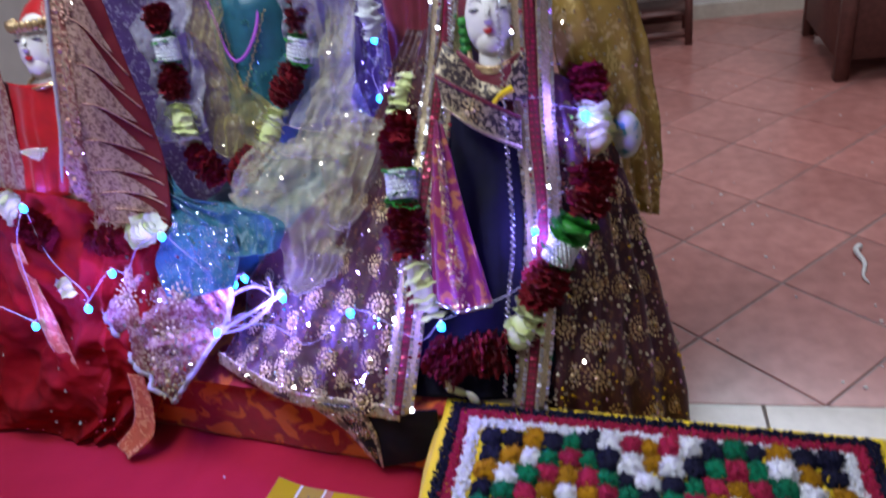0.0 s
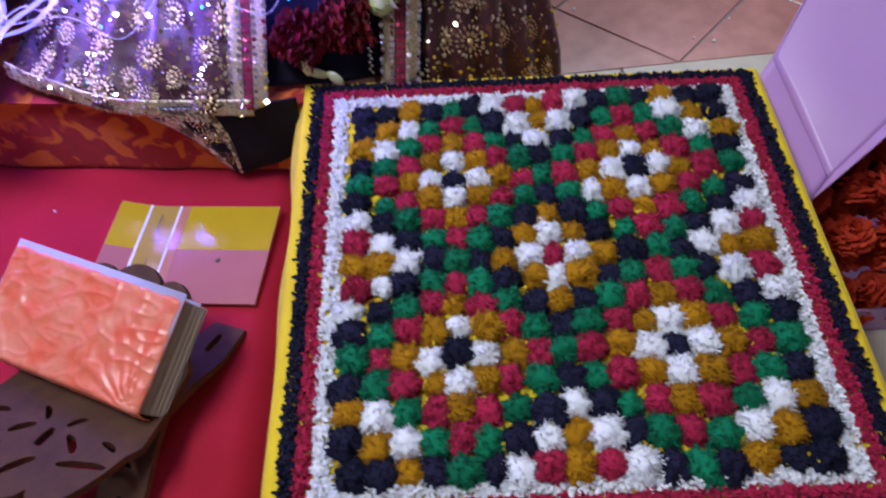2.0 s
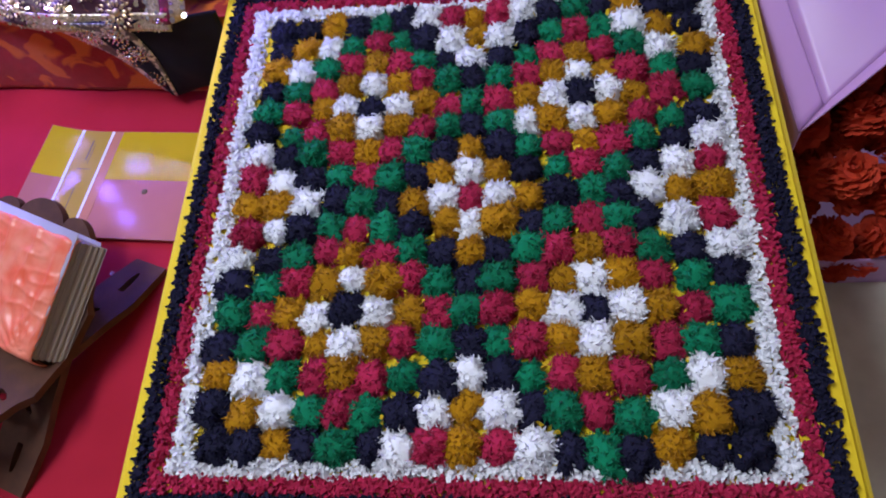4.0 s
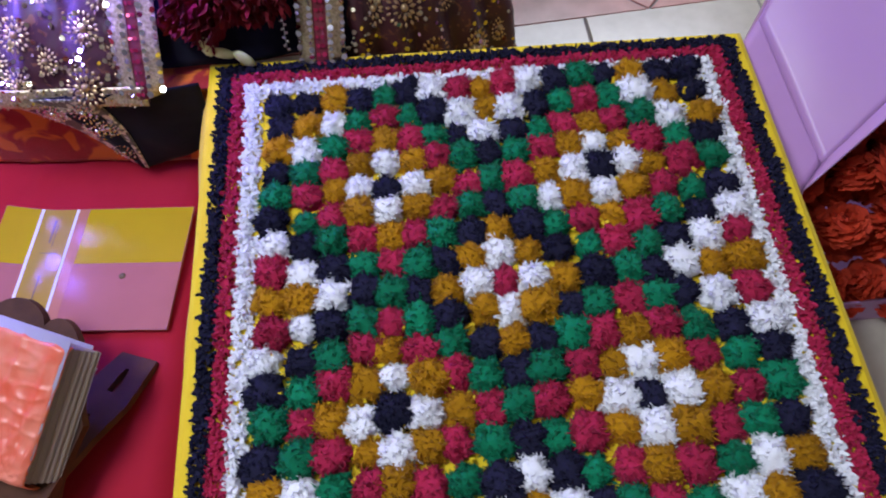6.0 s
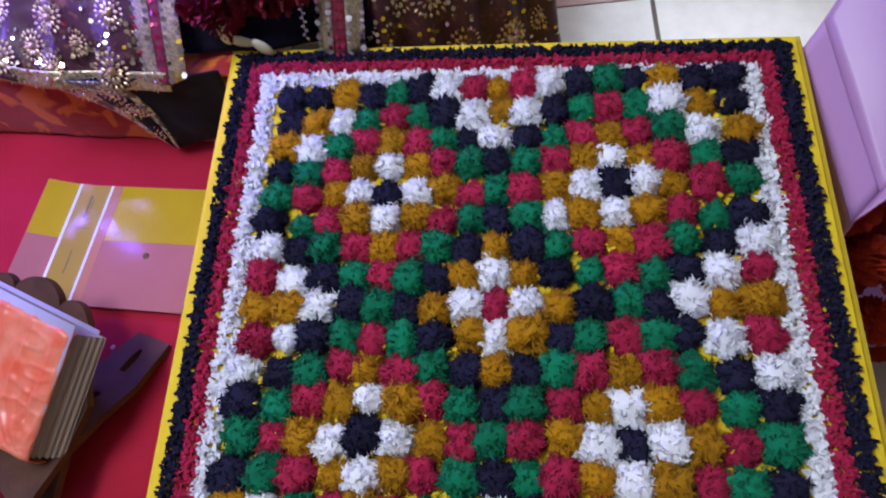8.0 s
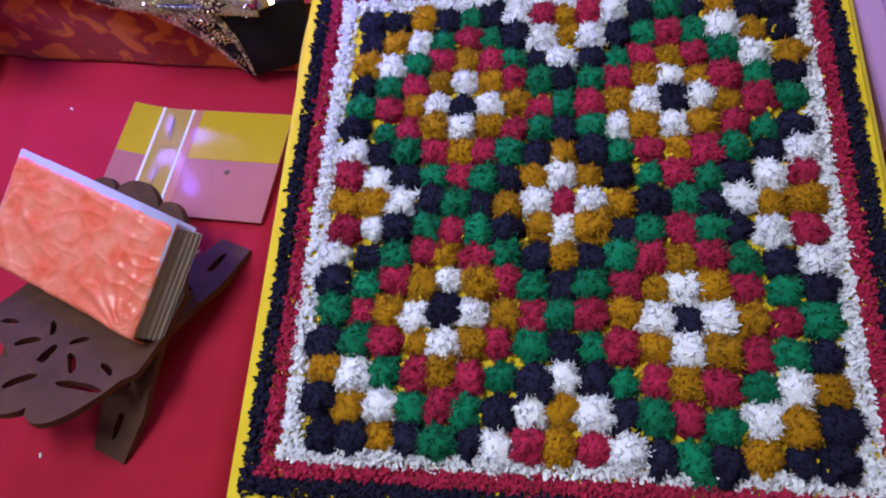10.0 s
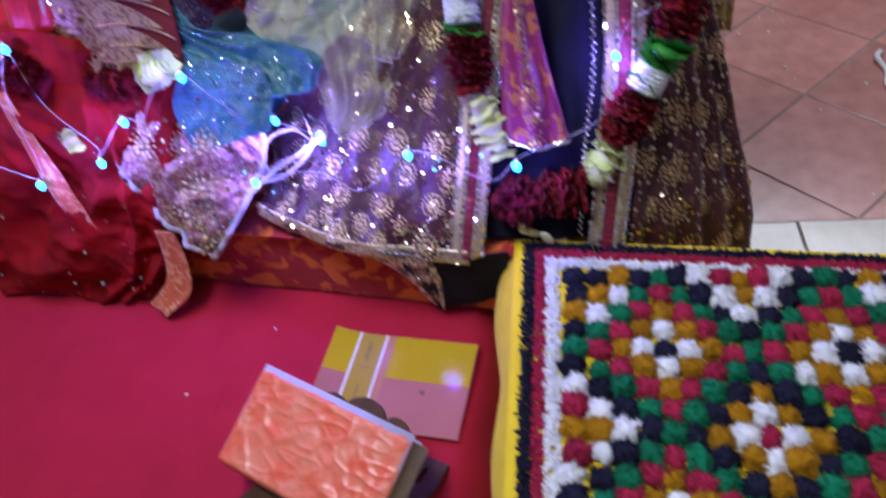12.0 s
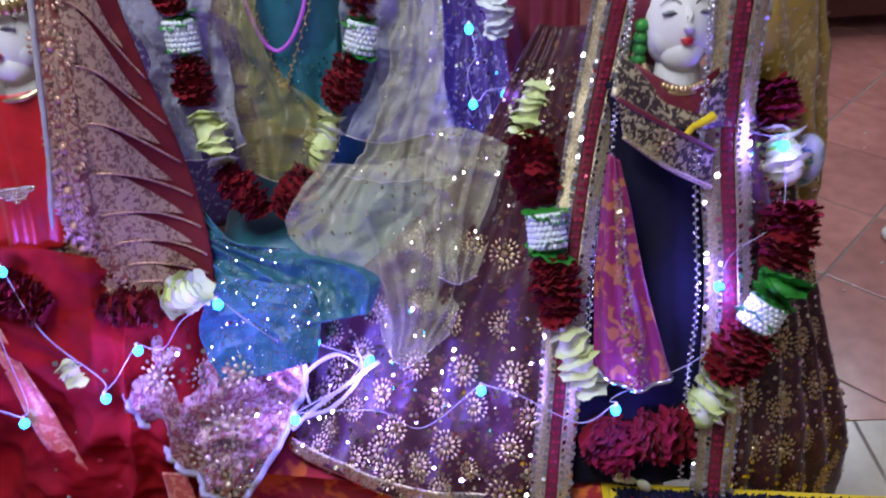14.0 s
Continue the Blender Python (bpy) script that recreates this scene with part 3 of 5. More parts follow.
# ---- idols ----
def idol(name, label, head, body, shoulders, hood, lean=0.0):
    """A plain dressed figure: marble head with painted marks, neck, robed body, in one mesh."""
    bm = bmesh.new()
    h = Vector((0, 0, 0))
    if hood is not None:
        ball(bm, h + Vector((0, 0.035, 0.02)), (0.084, 0.074, 0.10), 20, 12, 3)
    ball(bm, h, (0.058, 0.060, 0.078), 24, 16, 0)
    ball(bm, h + Vector((0, -0.020, -0.046)), (0.035, 0.034, 0.034), 16, 10, 0)
    for s in (-1, 1):
        ball(bm, h + Vector((0.021 * s, -0.022, -0.020)), (0.028, 0.026, 0.036), 16, 10, 0)
        ball(bm, h + Vector((0.024 * s, -0.0525, 0.008)), (0.0145, 0.004, 0.0050), 12, 6, 4)
        ball(bm, h + Vector((0.024 * s, -0.0545, 0.0075)), (0.0125, 0.0035, 0.0020), 10, 6, 2)
        arch = [h + Vector((s * (0.010 + 0.030 * k / 8), -0.0555 + 0.010 * (k / 8) ** 2, 0.020 + 0.008 * math.sin(k / 8 * math.pi))) for k in range(9)]
        tube(bm, arch, lambda t: 0.0016 * (1 - 0.6 * t), 5, mi=2)
    tube(bm, [h + Vector((0, -0.057, 0.018)), h + Vector((0, -0.062, 0.004)), h + Vector((0, -0.069, -0.010)), h + Vector((0, -0.060, -0.016))], lambda t: 0.0042 + 0.0030 * min(t * 1.3, 1), 8)
    ball(bm, h + Vector((0, -0.0580, -0.0300)), (0.0115, 0.0050, 0.0028), 12, 6, 1)
    ball(bm, h + Vector((0, -0.0570, -0.0345)), (0.0088, 0.0050, 0.0034), 12, 6, 1)
    ball(bm, h + Vector((0, -0.058, 0.034)), (0.004, 0.003, 0.004), 8, 5, 1)
    tube(bm, smooth_line([h + Vector((0, 0.0, -0.05)), h + Vector((0, 0.005, -0.09)), h + Vector((0, 0.01, -0.13))], 6), lambda t: 0.032 + 0.01 * t, 14)
    bmesh.ops.transform(bm, matrix=Matrix.Translation(head) @ Matrix.Rotation(radians(-20), 4, "X"), verts=bm.verts)
    h = Vector(head)
    b = Vector(body)
    tube(bm, smooth_line([h + Vector((0, 0.02, -0.10)), h + Vector((0, 0.03, -0.17)), (h + b) / 2 + Vector((0, 0.02, -0.04)), b + Vector((0, 0.02, 0))], 14),
         lambda t: shoulders * (0.45 + 0.75 * min(t * 4, 1) - 0.15 * math.sin(t * math.pi) + 0.35 * t), 22, mi=3)
    return tagged(part(name, bm, [MARBLE, PAINT_RED, PAINT_DARK, hood or MAROON, PAINT_GREY]), label, "statue")


idol("idol", "white marble idol head with painted face above dark dress", (-0.287, 0.785, 1.085), (-0.30, 0.83, 0.40), 0.095, MAROON)
idol("idol", "white marble idol in red with gold crown", (-1.335, 0.748, 1.140), (-1.38, 0.80, 0.40), 0.085, IDOLRED)

bm = bmesh.new()
tube(bm, smooth_line([(-0.98, 1.14, 0.39), (-0.98, 1.13, 0.62), (-0.98, 1.12, 0.95), (-0.98, 1.11, 1.12), (-0.98, 1.11, 1.30)], 20), lambda t: 0.16 - 0.05 * t - 0.05 * max(0, t - 0.75) * 4 * 0.4, 24)
ball(bm, (-0.97, 1.02, 0.55), (0.26, 0.20, 0.17), 24, 14)
ball(bm, (-1.04, 0.84, 0.58), (0.16, 0.14, 0.12), 20, 12)
ball(bm, (-0.86, 0.84, 0.56), (0.18, 0.14, 0.12), 20, 12)
ball(bm, (-0.98, 1.11, 1.42), (0.07, 0.075, 0.095), 20, 12)
tagged(part("idol", bm, TEAL), "seated idol clothed in teal silk", "statue")


# ---- dress of the idol with the dark sari ----
sari = Cloth([[(-0.40, 0.76, 1.00), (-0.30, 0.725, 1.00), (-0.18, 0.755, 0.98)], [(-0.425, 0.685, 0.78), (-0.31, 0.640, 0.78), (-0.17, 0.685, 0.76)],
              [(-0.46, 0.56, 0.60), (-0.33, 0.515, 0.58), (-0.18, 0.54, 0.58)], [(-0.52, 0.425, 0.40), (-0.36, 0.42, 0.40), (-0.18, 0.43, 0.40)]], folds=3, depth=0.006, crumple=0.006, seed=4)
dress = thing("idol_sari", "navy velvet sari with a gold brocade border", "sari")
cloth_part("drape", sari, VELVET, dress, nu=40, nv=60)
brocade = Cloth([[(-0.392, 0.672, 1.012), (-0.31, 0.655, 0.965), (-0.236, 0.678, 0.910)], [(-0.382, 0.652, 0.958), (-0.31, 0.640, 0.905), (-0.236, 0.662, 0.852)]], folds=1, depth=0.001, crumple=0.002, seed=5)
cloth_part("border", brocade, BROCADE, dress, "gold flowered brocade border", 40, 16)
for side in ("top", "bottom"):
    bm = bmesh.new()
    tube(bm, brocade.edge(side, 40), 0.0042, 6)
    part("piping", bm, GOLDBAND if side == "bottom" else MAROON, dress)
part("border_flower", rosettes(brocade, [(0.42, 0.48)], 0.026, 3, 12), GOLD, dress, "gold thread flower")
collar = Cloth([[(-0.385, 0.735, 1.06), (-0.29, 0.70, 0.985), (-0.20, 0.735, 1.05)], [(-0.40, 0.685, 1.01), (-0.29, 0.675, 0.955), (-0.20, 0.70, 0.94)]], folds=2, depth=0.003, crumple=0.004, seed=6)
cloth_part("blouse", collar, BROCADE, dress, "dark figured blouse", 30, 14)
scarf = Cloth([[(-0.36, 0.735, 1.040), (-0.288, 0.706, 1.010), (-0.215, 0.735, 1.035)], [(-0.36, 0.715, 0.985), (-0.288, 0.688, 0.968), (-0.215, 0.715, 0.98)]], folds=2, depth=0.003, crumple=0.003, seed=61)
cloth_part("scarf", scarf, MAROON, dress, "maroon neck scarf", 24, 10)
bm = bmesh.new()
tube(bm, smooth_line([(-0.275, 0.672, 0.957), (-0.262, 0.668, 0.967), (-0.245, 0.676, 0.972)], 10), lambda t: 0.005 + 0.003 * t, 8)
tube(bm, smooth_line([(-0.275, 0.672, 0.957), (-0.285, 0.668, 0.945), (-0.292, 0.668, 0.936)], 8), 0.005, 8)
tagged(part("ribbon_knot", bm, YELLOW), "small yellow ribbon tied on the blouse", "ribbon")

neck = thing("gold_necklace", "gold beaded choker round the idol's neck", "necklace")
for k in range(26):
    w = math.pi * (k / 25)
    bm = bmesh.new()
    ball(bm, (-0.288 - 0.052 * math.cos(w), 0.765 - 0.062 * math.sin(w), 1.026 - 0.020 * math.sin(w)), 0.0052, 8, 6)
    part("bead", bm, GOLD, neck)
bm = bmesh.new()
tube(bm, [Vector((-0.288 - 0.050 * math.cos(math.pi * k / 20), 0.763 - 0.060 * math.sin(math.pi * k / 20), 1.018 - 0.020 * math.sin(math.pi * k / 20))) for k in range(21)], 0.004, 6)
part("collar", bm, GOLD, neck)
for s in (-1, 1):
    bm = bmesh.new()
    for k in range(4):
        ball(bm, (-0.287 + s * 0.060, 0.765, 1.085 - 0.018 * k), (0.012, 0.012, 0.011), 8, 6)
    tagged(part("ear_ornament", bm, LEAFGREEN), "green bead ear ornament beside the idol's face", "earring", "ear ornaments")

skirt = thing("embroidered_skirt", "brown net skirt with gold rosettes and sequins", "skirt")
left_fall = Cloth([[(-0.50, 0.87, 1.06), (-0.46, 0.85, 1.06), (-0.40, 0.80, 1.08)], [(-0.66, 0.80, 0.80), (-0.55, 0.745, 0.82), (-0.43, 0.715, 0.84)],
                   [(-0.95, 0.70, 0.55), (-0.70, 0.595, 0.575), (-0.47, 0.54, 0.60)], [(-0.97, 0.60, 0.46), (-0.75, 0.475, 0.455), (-0.49, 0.425, 0.47)],
                   [(-0.97, 0.465, 0.43), (-0.76, 0.395, 0.392), (-0.50, 0.372, 0.385)]], folds=5, depth=0.009, crumple=0.008, seed=7)
right_fall = Cloth([[(-0.24, 0.76, 1.0), (-0.15, 0.78, 0.95), (-0.09, 0.82, 0.90)], [(-0.23, 0.67, 0.80), (-0.12, 0.68, 0.76), (-0.045, 0.76, 0.74)],
                    [(-0.20, 0.55, 0.60), (-0.09, 0.575, 0.56), (0.020, 0.68, 0.53)], [(-0.24, 0.425, 0.41), (-0.08, 0.465, 0.38), (0.072, 0.58, 0.33)],
                    [(-0.26, 0.412, 0.20), (-0.06, 0.44, 0.16), (0.088, 0.56, 0.05)]], folds=5, depth=0.010, crumple=0.007, seed=8)
for k, (c, lo) in enumerate(((left_fall, 0.30), (right_fall, 0.22))):
    cloth_part("fall", c, SKIRT, skirt, nu=60, nv=70)
    rnd = random.Random(30 + k)
    spots = [((i + 0.5 + 0.5 * (j % 2)) / 5.5, lo + (0.97 - lo) * (j + 0.5) / 7) for j in range(7) for i in range(5)]
    tagged(part("rosette_work", rosettes(c, [(min(max(u + rnd.uniform(-0.03, 0.03), 0.03), 0.97), v + rnd.uniform(-0.015, 0.015)) for u, v in spots], 0.026, 40 + k, 18), GOLD, skirt, "gold thread rosettes"), kind="stuff")
    tagged(part("sequin_work", sequins(c, 1100, 0.0036, 50 + k, 0.6, v=(0.05, 0.99)), PALEGOLD, skirt, "scattered pale gold sequins"), kind="stuff")
hem_pts = left_fall.edge("bottom", 40)
hem = Cloth([[p + Vector((0, 0.012, 0.022)) for p in hem_pts[::5]], [p + Vector((0, -0.002, -0.004)) for p in hem_pts[::5]]], folds=2, depth=0.001, crumple=0.002, seed=9)
cloth_part("hem", hem, GOLDBAND, skirt, "gold lace hem", 60, 6)
tagged(part("hem_work", sequins(hem, 260, 0.0022, 61, 0.5), PALEGOLD, skirt), kind="stuff")


def beaded_band(label, line, w0, w1, seed):
    """A long sari edging: gold lace, maroon satin and gold lace again, with rows of spangles."""
    pts = [Vector(p) for p in line]
    rows = []
    for i, p in enumerate(pts):
        w = w0 + (w1 - w0) * i / (len(pts) - 1)
        rows.append([p + Vector((-w / 2, 0.006, 0)), p + Vector((0, -0.006, 0)), p + Vector((w / 2, 0.006, 0))])
    band = thing("beaded_band", label, "trim", group="beaded bands of the dark sari")
    whole = Cloth(rows, folds=1, depth=0.003, crumple=0.004, seed=seed)
    for nm, mt, a, b, lift in (("gold_edge", GOLDBAND, 0.0, 0.36, 0.002), ("middle", MAROON, 0.34, 0.66, 0.0), ("gold_edge", GOLDBAND, 0.64, 1.0, 0.002)):
        bm = bmesh.new()
        n = 60
        g = [[bm.verts.new(whole.at(a + (b - a) * i / 6, j / n, lift)[0]) for i in range(7)] for j in range(n + 1)]
        for j in range(n):
            for i in range(6):
                bm.faces.new((g[j][i], g[j + 1][i], g[j + 1][i + 1], g[j][i + 1]))
        thicken(part(nm, bm, mt, band))
    tagged(part("spangle_trim", sequin_rows(whole, (0.05, 0.31, 0.69, 0.95), 90, 0.0045, seed, 0.45, 0.005), SILVER, band, "rows of silver spangles"), kind="stuff")
    tagged(part("red_bead_work", sequin_rows(whole, (0.45, 0.55), 70, 0.0036, seed + 1, 0.4, 0.004), material("red_bead", (0.42, 0.02, 0.07), 0.3, 0.4, bump=0), band), kind="stuff")
    return whole


bandl = beaded_band("maroon and gold beaded edging down the skirt", [(-0.372, 0.805, 1.15), (-0.394, 0.778, 1.04), (-0.425, 0.722, 0.903), (-0.457, 0.620, 0.735), (-0.481, 0.505, 0.575), (-0.507, 0.374, 0.395)], 0.082, 0.066, 71)
bandr = beaded_band("maroon and gold beaded edging falling from the veil", [(-0.205, 0.750, 1.18), (-0.209, 0.735, 1.06), (-0.211, 0.695, 0.902), (-0.200, 0.600, 0.711), (-0.215, 0.495, 0.55), (-0.232, 0.398, 0.40)], 0.086, 0.070, 72)

pleat = Cloth([[(-0.405, 0.650, 0.93), (-0.395, 0.640, 0.93), (-0.385, 0.645, 0.92)], [(-0.425, 0.575, 0.76), (-0.385, 0.550, 0.76), (-0.345, 0.570, 0.75)], [(-0.428, 0.505, 0.605), (-0.365, 0.465, 0.595), (-0.298, 0.495, 0.592)]], folds=3, depth=0.006, crumple=0.003, seed=10)
pl = thing("magenta_pleat", "pleated magenta silk end with gold embroidery", "cloth")
cloth_part("silk", pleat, MAGENTA, pl, nu=40, nv=50)
tagged(part("gold_work", sequins(pleat, 260, 0.0024, 80, 0.5, u=(0.42, 0.68), v=(0.1, 0.98)), GOLD, pl), kind="stuff")
bm = bmesh.new()
tube(bm, pleat.edge("bottom", 30), 0.0045, 6)
part("silver_edge", bm, SILVER, pl)

tip = Cloth([[(-0.74, 0.398, 0.40), (-0.60, 0.380, 0.40), (-0.42, 0.378, 0.405)], [(-0.66, 0.392, 0.32), (-0.57, 0.375, 0.32), (-0.43, 0.380, 0.33)], [(-0.600, 0.386, 0.235), (-0.560, 0.375, 0.225), (-0.44, 0.385, 0.265)]], folds=2, depth=0.003, crumple=0.004, seed=11)
tp = thing("sari_end", "navy sari end with silver brocade hanging over the bench edge", "cloth")
cloth_part("silk", tip, VELVET, tp, nu=30, nv=26)
strip = Cloth([[tip.at(0.02, 0.0, 0.004)[0], tip.at(0.55, 0.0, 0.004)[0]], [tip.at(0.02, 0.5, 0.004)[0], tip.at(0.50, 0.5, 0.004)[0]], [tip.at(0.02, 0.99, 0.004)[0], tip.at(0.40, 0.99, 0.004)[0]]], folds=1, depth=0.0, crumple=0.001, seed=12)
cloth_part("brocade_strip", strip, SILVERBROCADE, tp, "silver brocade strip", 16, 24)
tagged(part("rosette_work", rosettes(strip, [(0.3, 0.2), (0.7, 0.2), (0.45, 0.5), (0.75, 0.45), (0.5, 0.8)], 0.020, 140, 16), SILVER, tp), kind="stuff")

shawl = Cloth([[(-0.21, 0.86, 1.20), (-0.12, 0.88, 1.20), (-0.035, 0.93, 1.16)], [(-0.17, 0.81, 0.95), (-0.07, 0.83, 0.95), (0.012, 0.90, 0.92)], [(-0.13, 0.78, 0.79), (-0.04, 0.80, 0.76), (0.034, 0.86, 0.72)], [(-0.10, 0.77, 0.66), (-0.02, 0.79, 0.63), (0.022, 0.83, 0.60)]], folds=3, depth=0.010, crumple=0.006, seed=13)
sh = thing("mustard_shawl", "mustard gold tissue shawl behind the idol", "shawl")
cloth_part("tissue", shawl, MUSTARD, sh, nu=40, nv=50)
tagged(part("spangle_work", sequins(shawl, 260, 0.0030, 90, 0.5), PALEGOLD, sh), kind="stuff")


def chain(name, label, pts, count, mt=None):
    line = smooth_line(pts, count)
    t = thing(name, label, "chain", group="bead chains")
    bm = bmesh.new()
    for i, p in enumerate(line):
        q = p + Vector((0.0028 * (-1) ** i, 0, 0))
        ball(bm, q, 0.0031, 6, 4)
    tube(bm, line, 0.0009, 4)
    tagged(part("bead_strand", bm, mt or SILVER, t), kind="stuff")


chain("bead_chain", "thin silver bead chain hanging beside the edging", [(-0.362, 0.765, 1.14), (-0.378, 0.735, 1.025), (-0.395, 0.680, 0.91), (-0.422, 0.595, 0.76), (-0.437, 0.520, 0.62)], 100)
chain("bead_chain", "thin silver bead chain over the dark sari", [(-0.262, 0.725, 1.17), (-0.262, 0.690, 1.05), (-0.264, 0.650, 0.87), (-0.258, 0.565, 0.70), (-0.274, 0.490, 0.56), (-0.282, 0.415, 0.42)], 130)


# ---- dress of the seated idol ----
robe = Cloth([[(-1.093, 1.060, 1.210), (-0.983, 0.995, 1.210), (-0.873, 1.060, 1.210)], [(-1.073, 1.030, 1.020), (-0.983, 0.975, 1.020), (-0.883, 1.030, 1.010)], [(-1.053, 0.960, 0.870), (-0.983, 0.930, 0.850), (-0.903, 0.960, 0.850)]], folds=3, depth=0.005, crumple=0.006, seed=14)
rb = thing("teal_robe", "teal silk robe with scattered sequins", "robe")
cloth_part("silk", robe, TEAL, rb, nu=36, nv=40)
tagged(part("sequin_work", sequins(robe, 160, 0.0022, 91, 0.5), material("green_sequin", (0.2, 0.7, 0.5), 0.2, 0.9, bump=0), rb), kind="stuff")
bm = bmesh.new()
tube(bm, smooth_line([(-1.063, 1.020, 1.160), (-1.043, 1.000, 1.095), (-1.018, 0.970, 1.030), (-0.988, 0.958, 1.005), (-0.953, 0.970, 1.030), (-0.925, 1.000, 1.090), (-0.918, 1.020, 1.160)], 40), 0.0042, 8)
tagged(part("purple_necklace", bm, CORD), "purple cord looped round the idol's neck", "necklace")
chain("gold_chain", "fine gold chain with a small pendant", [(-1.033, 1.010, 1.110), (-0.998, 0.955, 0.955), (-0.988, 0.950, 0.938), (-0.973, 0.955, 0.960), (-0.903, 1.005, 1.110)], 60, GOLD)

bl = thing("blue_cloth", "sky blue glitter silk folded over the seated idol's knees", "cloth")
band = Cloth([[(-1.165, 0.749, 0.843), (-1.154, 0.745, 0.839), (-1.135, 0.737, 0.831)], [(-1.152, 0.692, 0.787), (-1.112, 0.685, 0.778), (-1.058, 0.675, 0.77)], [(-1.126, 0.655, 0.75), (-1.037, 0.653, 0.748), (-0.933, 0.659, 0.752)],
              [(-1.084, 0.623, 0.715), (-0.964, 0.622, 0.712), (-0.796, 0.629, 0.719)], [(-1.042, 0.579, 0.665), (-0.934, 0.571, 0.656), (-0.807, 0.582, 0.669)]], folds=3.0, depth=0.012, crumple=0.008, grain=12, seed=15, lean=-0.7, ridge=0.03)
flap = Cloth([[(-1.07, 0.621, 0.736), (-0.989, 0.61, 0.724), (-0.908, 0.604, 0.719)], [(-1.109, 0.557, 0.665), (-1.0, 0.564, 0.672), (-0.893, 0.568, 0.678)], [(-1.072, 0.495, 0.583), (-0.987, 0.506, 0.601), (-0.9, 0.519, 0.617)]],
             folds=1.2, depth=0.006, crumple=0.006, grain=12, seed=151, lean=0.4, ridge=0.012)
for nm, c, sd in (("draped_band", band, 92), ("folded_end", flap, 98)):
    cloth_part(nm, c, BLUE, bl, nu=90, nv=90)
    tagged(part("sequin_work", sequins(c, 900, 0.0013, sd, 0.8), SILVER, bl), kind="stuff")


def organza(label, rows, mt, seed, folds=4, depth=0.014, crumple=0.016):
    c = Cloth(rows, folds=folds, depth=depth, crumple=crumple * 0.6, grain=6, seed=seed, lean=0.5, ridge=0.09)
    t = thing("organza_veil", label, "veil", group="organza veils of the seated idol")
    cloth_part("organza", c, mt, t, nu=100, nv=100, thick=0.0006)
    tagged(part("sequin_work", sequins(c, 110, 0.0020, seed + 200, 0.6), PALEGOLD, t), kind="stuff")
    # thin pale tube along the hem, standing in for its rim highlight
    for side in ("bottom",):
        bm = bmesh.new()
        tube(bm, c.edge(side, 90), 0.0012, 5)
        part("hem_highlight", bm, EDGE_HIGHLIGHT, t)
    return c


organza("sheer cream organza veil falling from the shoulder", [[(-0.785, 1.020, 1.141), (-0.735, 1.004, 1.135), (-0.672, 1.003, 1.130)], [(-0.778, 1.000, 1.038), (-0.735, 0.965, 1.025), (-0.668, 0.961, 1.012)],
         [(-0.800, 0.945, 0.926), (-0.745, 0.920, 0.922), (-0.670, 0.915, 0.910)], [(-0.870, 0.830, 0.795), (-0.770, 0.815, 0.790), (-0.640, 0.815, 0.795)]], ORGANZA, 16, 5.0, 0.012, 0.012)
organza("sheer cream organza fold standing out at the side", [[(-0.689, 0.811, 0.902), (-0.627, 0.808, 0.900), (-0.556, 0.793, 0.872)], [(-0.707, 0.779, 0.849), (-0.639, 0.772, 0.839), (-0.571, 0.757, 0.817)],
         [(-0.705, 0.709, 0.768), (-0.652, 0.701, 0.759), (-0.596, 0.689, 0.748)], [(-0.687, 0.641, 0.698), (-0.654, 0.632, 0.686), (-0.616, 0.641, 0.696)]], ORGANZA, 161, 3.5, 0.016, 0.012)
organza("sheer cream organza crumpled over the knees", [[(-0.901, 0.796, 0.850), (-0.801, 0.795, 0.846), (-0.692, 0.797, 0.850)], [(-0.975, 0.738, 0.765), (-0.804, 0.731, 0.771), (-0.666, 0.729, 0.766)],
         [(-0.940, 0.695, 0.730), (-0.775, 0.675, 0.714), (-0.654, 0.667, 0.704)], [(-0.820, 0.621, 0.664), (-0.748, 0.607, 0.648), (-0.656, 0.606, 0.647)], [(-0.779, 0.558, 0.590), (-0.745, 0.545, 0.573), (-0.671, 0.580, 0.619)]], ORGANZA, 162, 7.0, 0.017, 0.014)
organza("sheer lilac organza veil over the shoulder", [[(-1.270, 0.970, 1.110), (-1.170, 0.960, 1.190), (-1.070, 0.970, 1.210)], [(-1.230, 0.930, 0.960), (-1.160, 0.900, 0.980), (-1.080, 0.920, 1.020)], [(-1.200, 0.870, 0.850), (-1.130, 0.830, 0.850), (-1.050, 0.850, 0.870)]], LILAC, 17, 3, 0.010, 0.010)
organza("sheer gold organza sash across the seated idol", [[(-1.088, 0.988, 1.159), (-1.044, 0.987, 1.156), (-0.996, 0.985, 1.154)], [(-1.102, 0.962, 1.057), (-1.053, 0.957, 1.046), (-1.005, 0.953, 1.035)],
         [(-1.142, 0.965, 0.944), (-1.050, 0.957, 0.932), (-0.949, 0.955, 0.919)], [(-1.110, 0.930, 0.857), (-1.027, 0.920, 0.846), (-0.883, 0.930, 0.849)], [(-1.081, 0.875, 0.793), (-1.008, 0.865, 0.769), (-0.916, 0.865, 0.781)]], GOLDORGANZA, 18, 5.0, 0.011, 0.012)
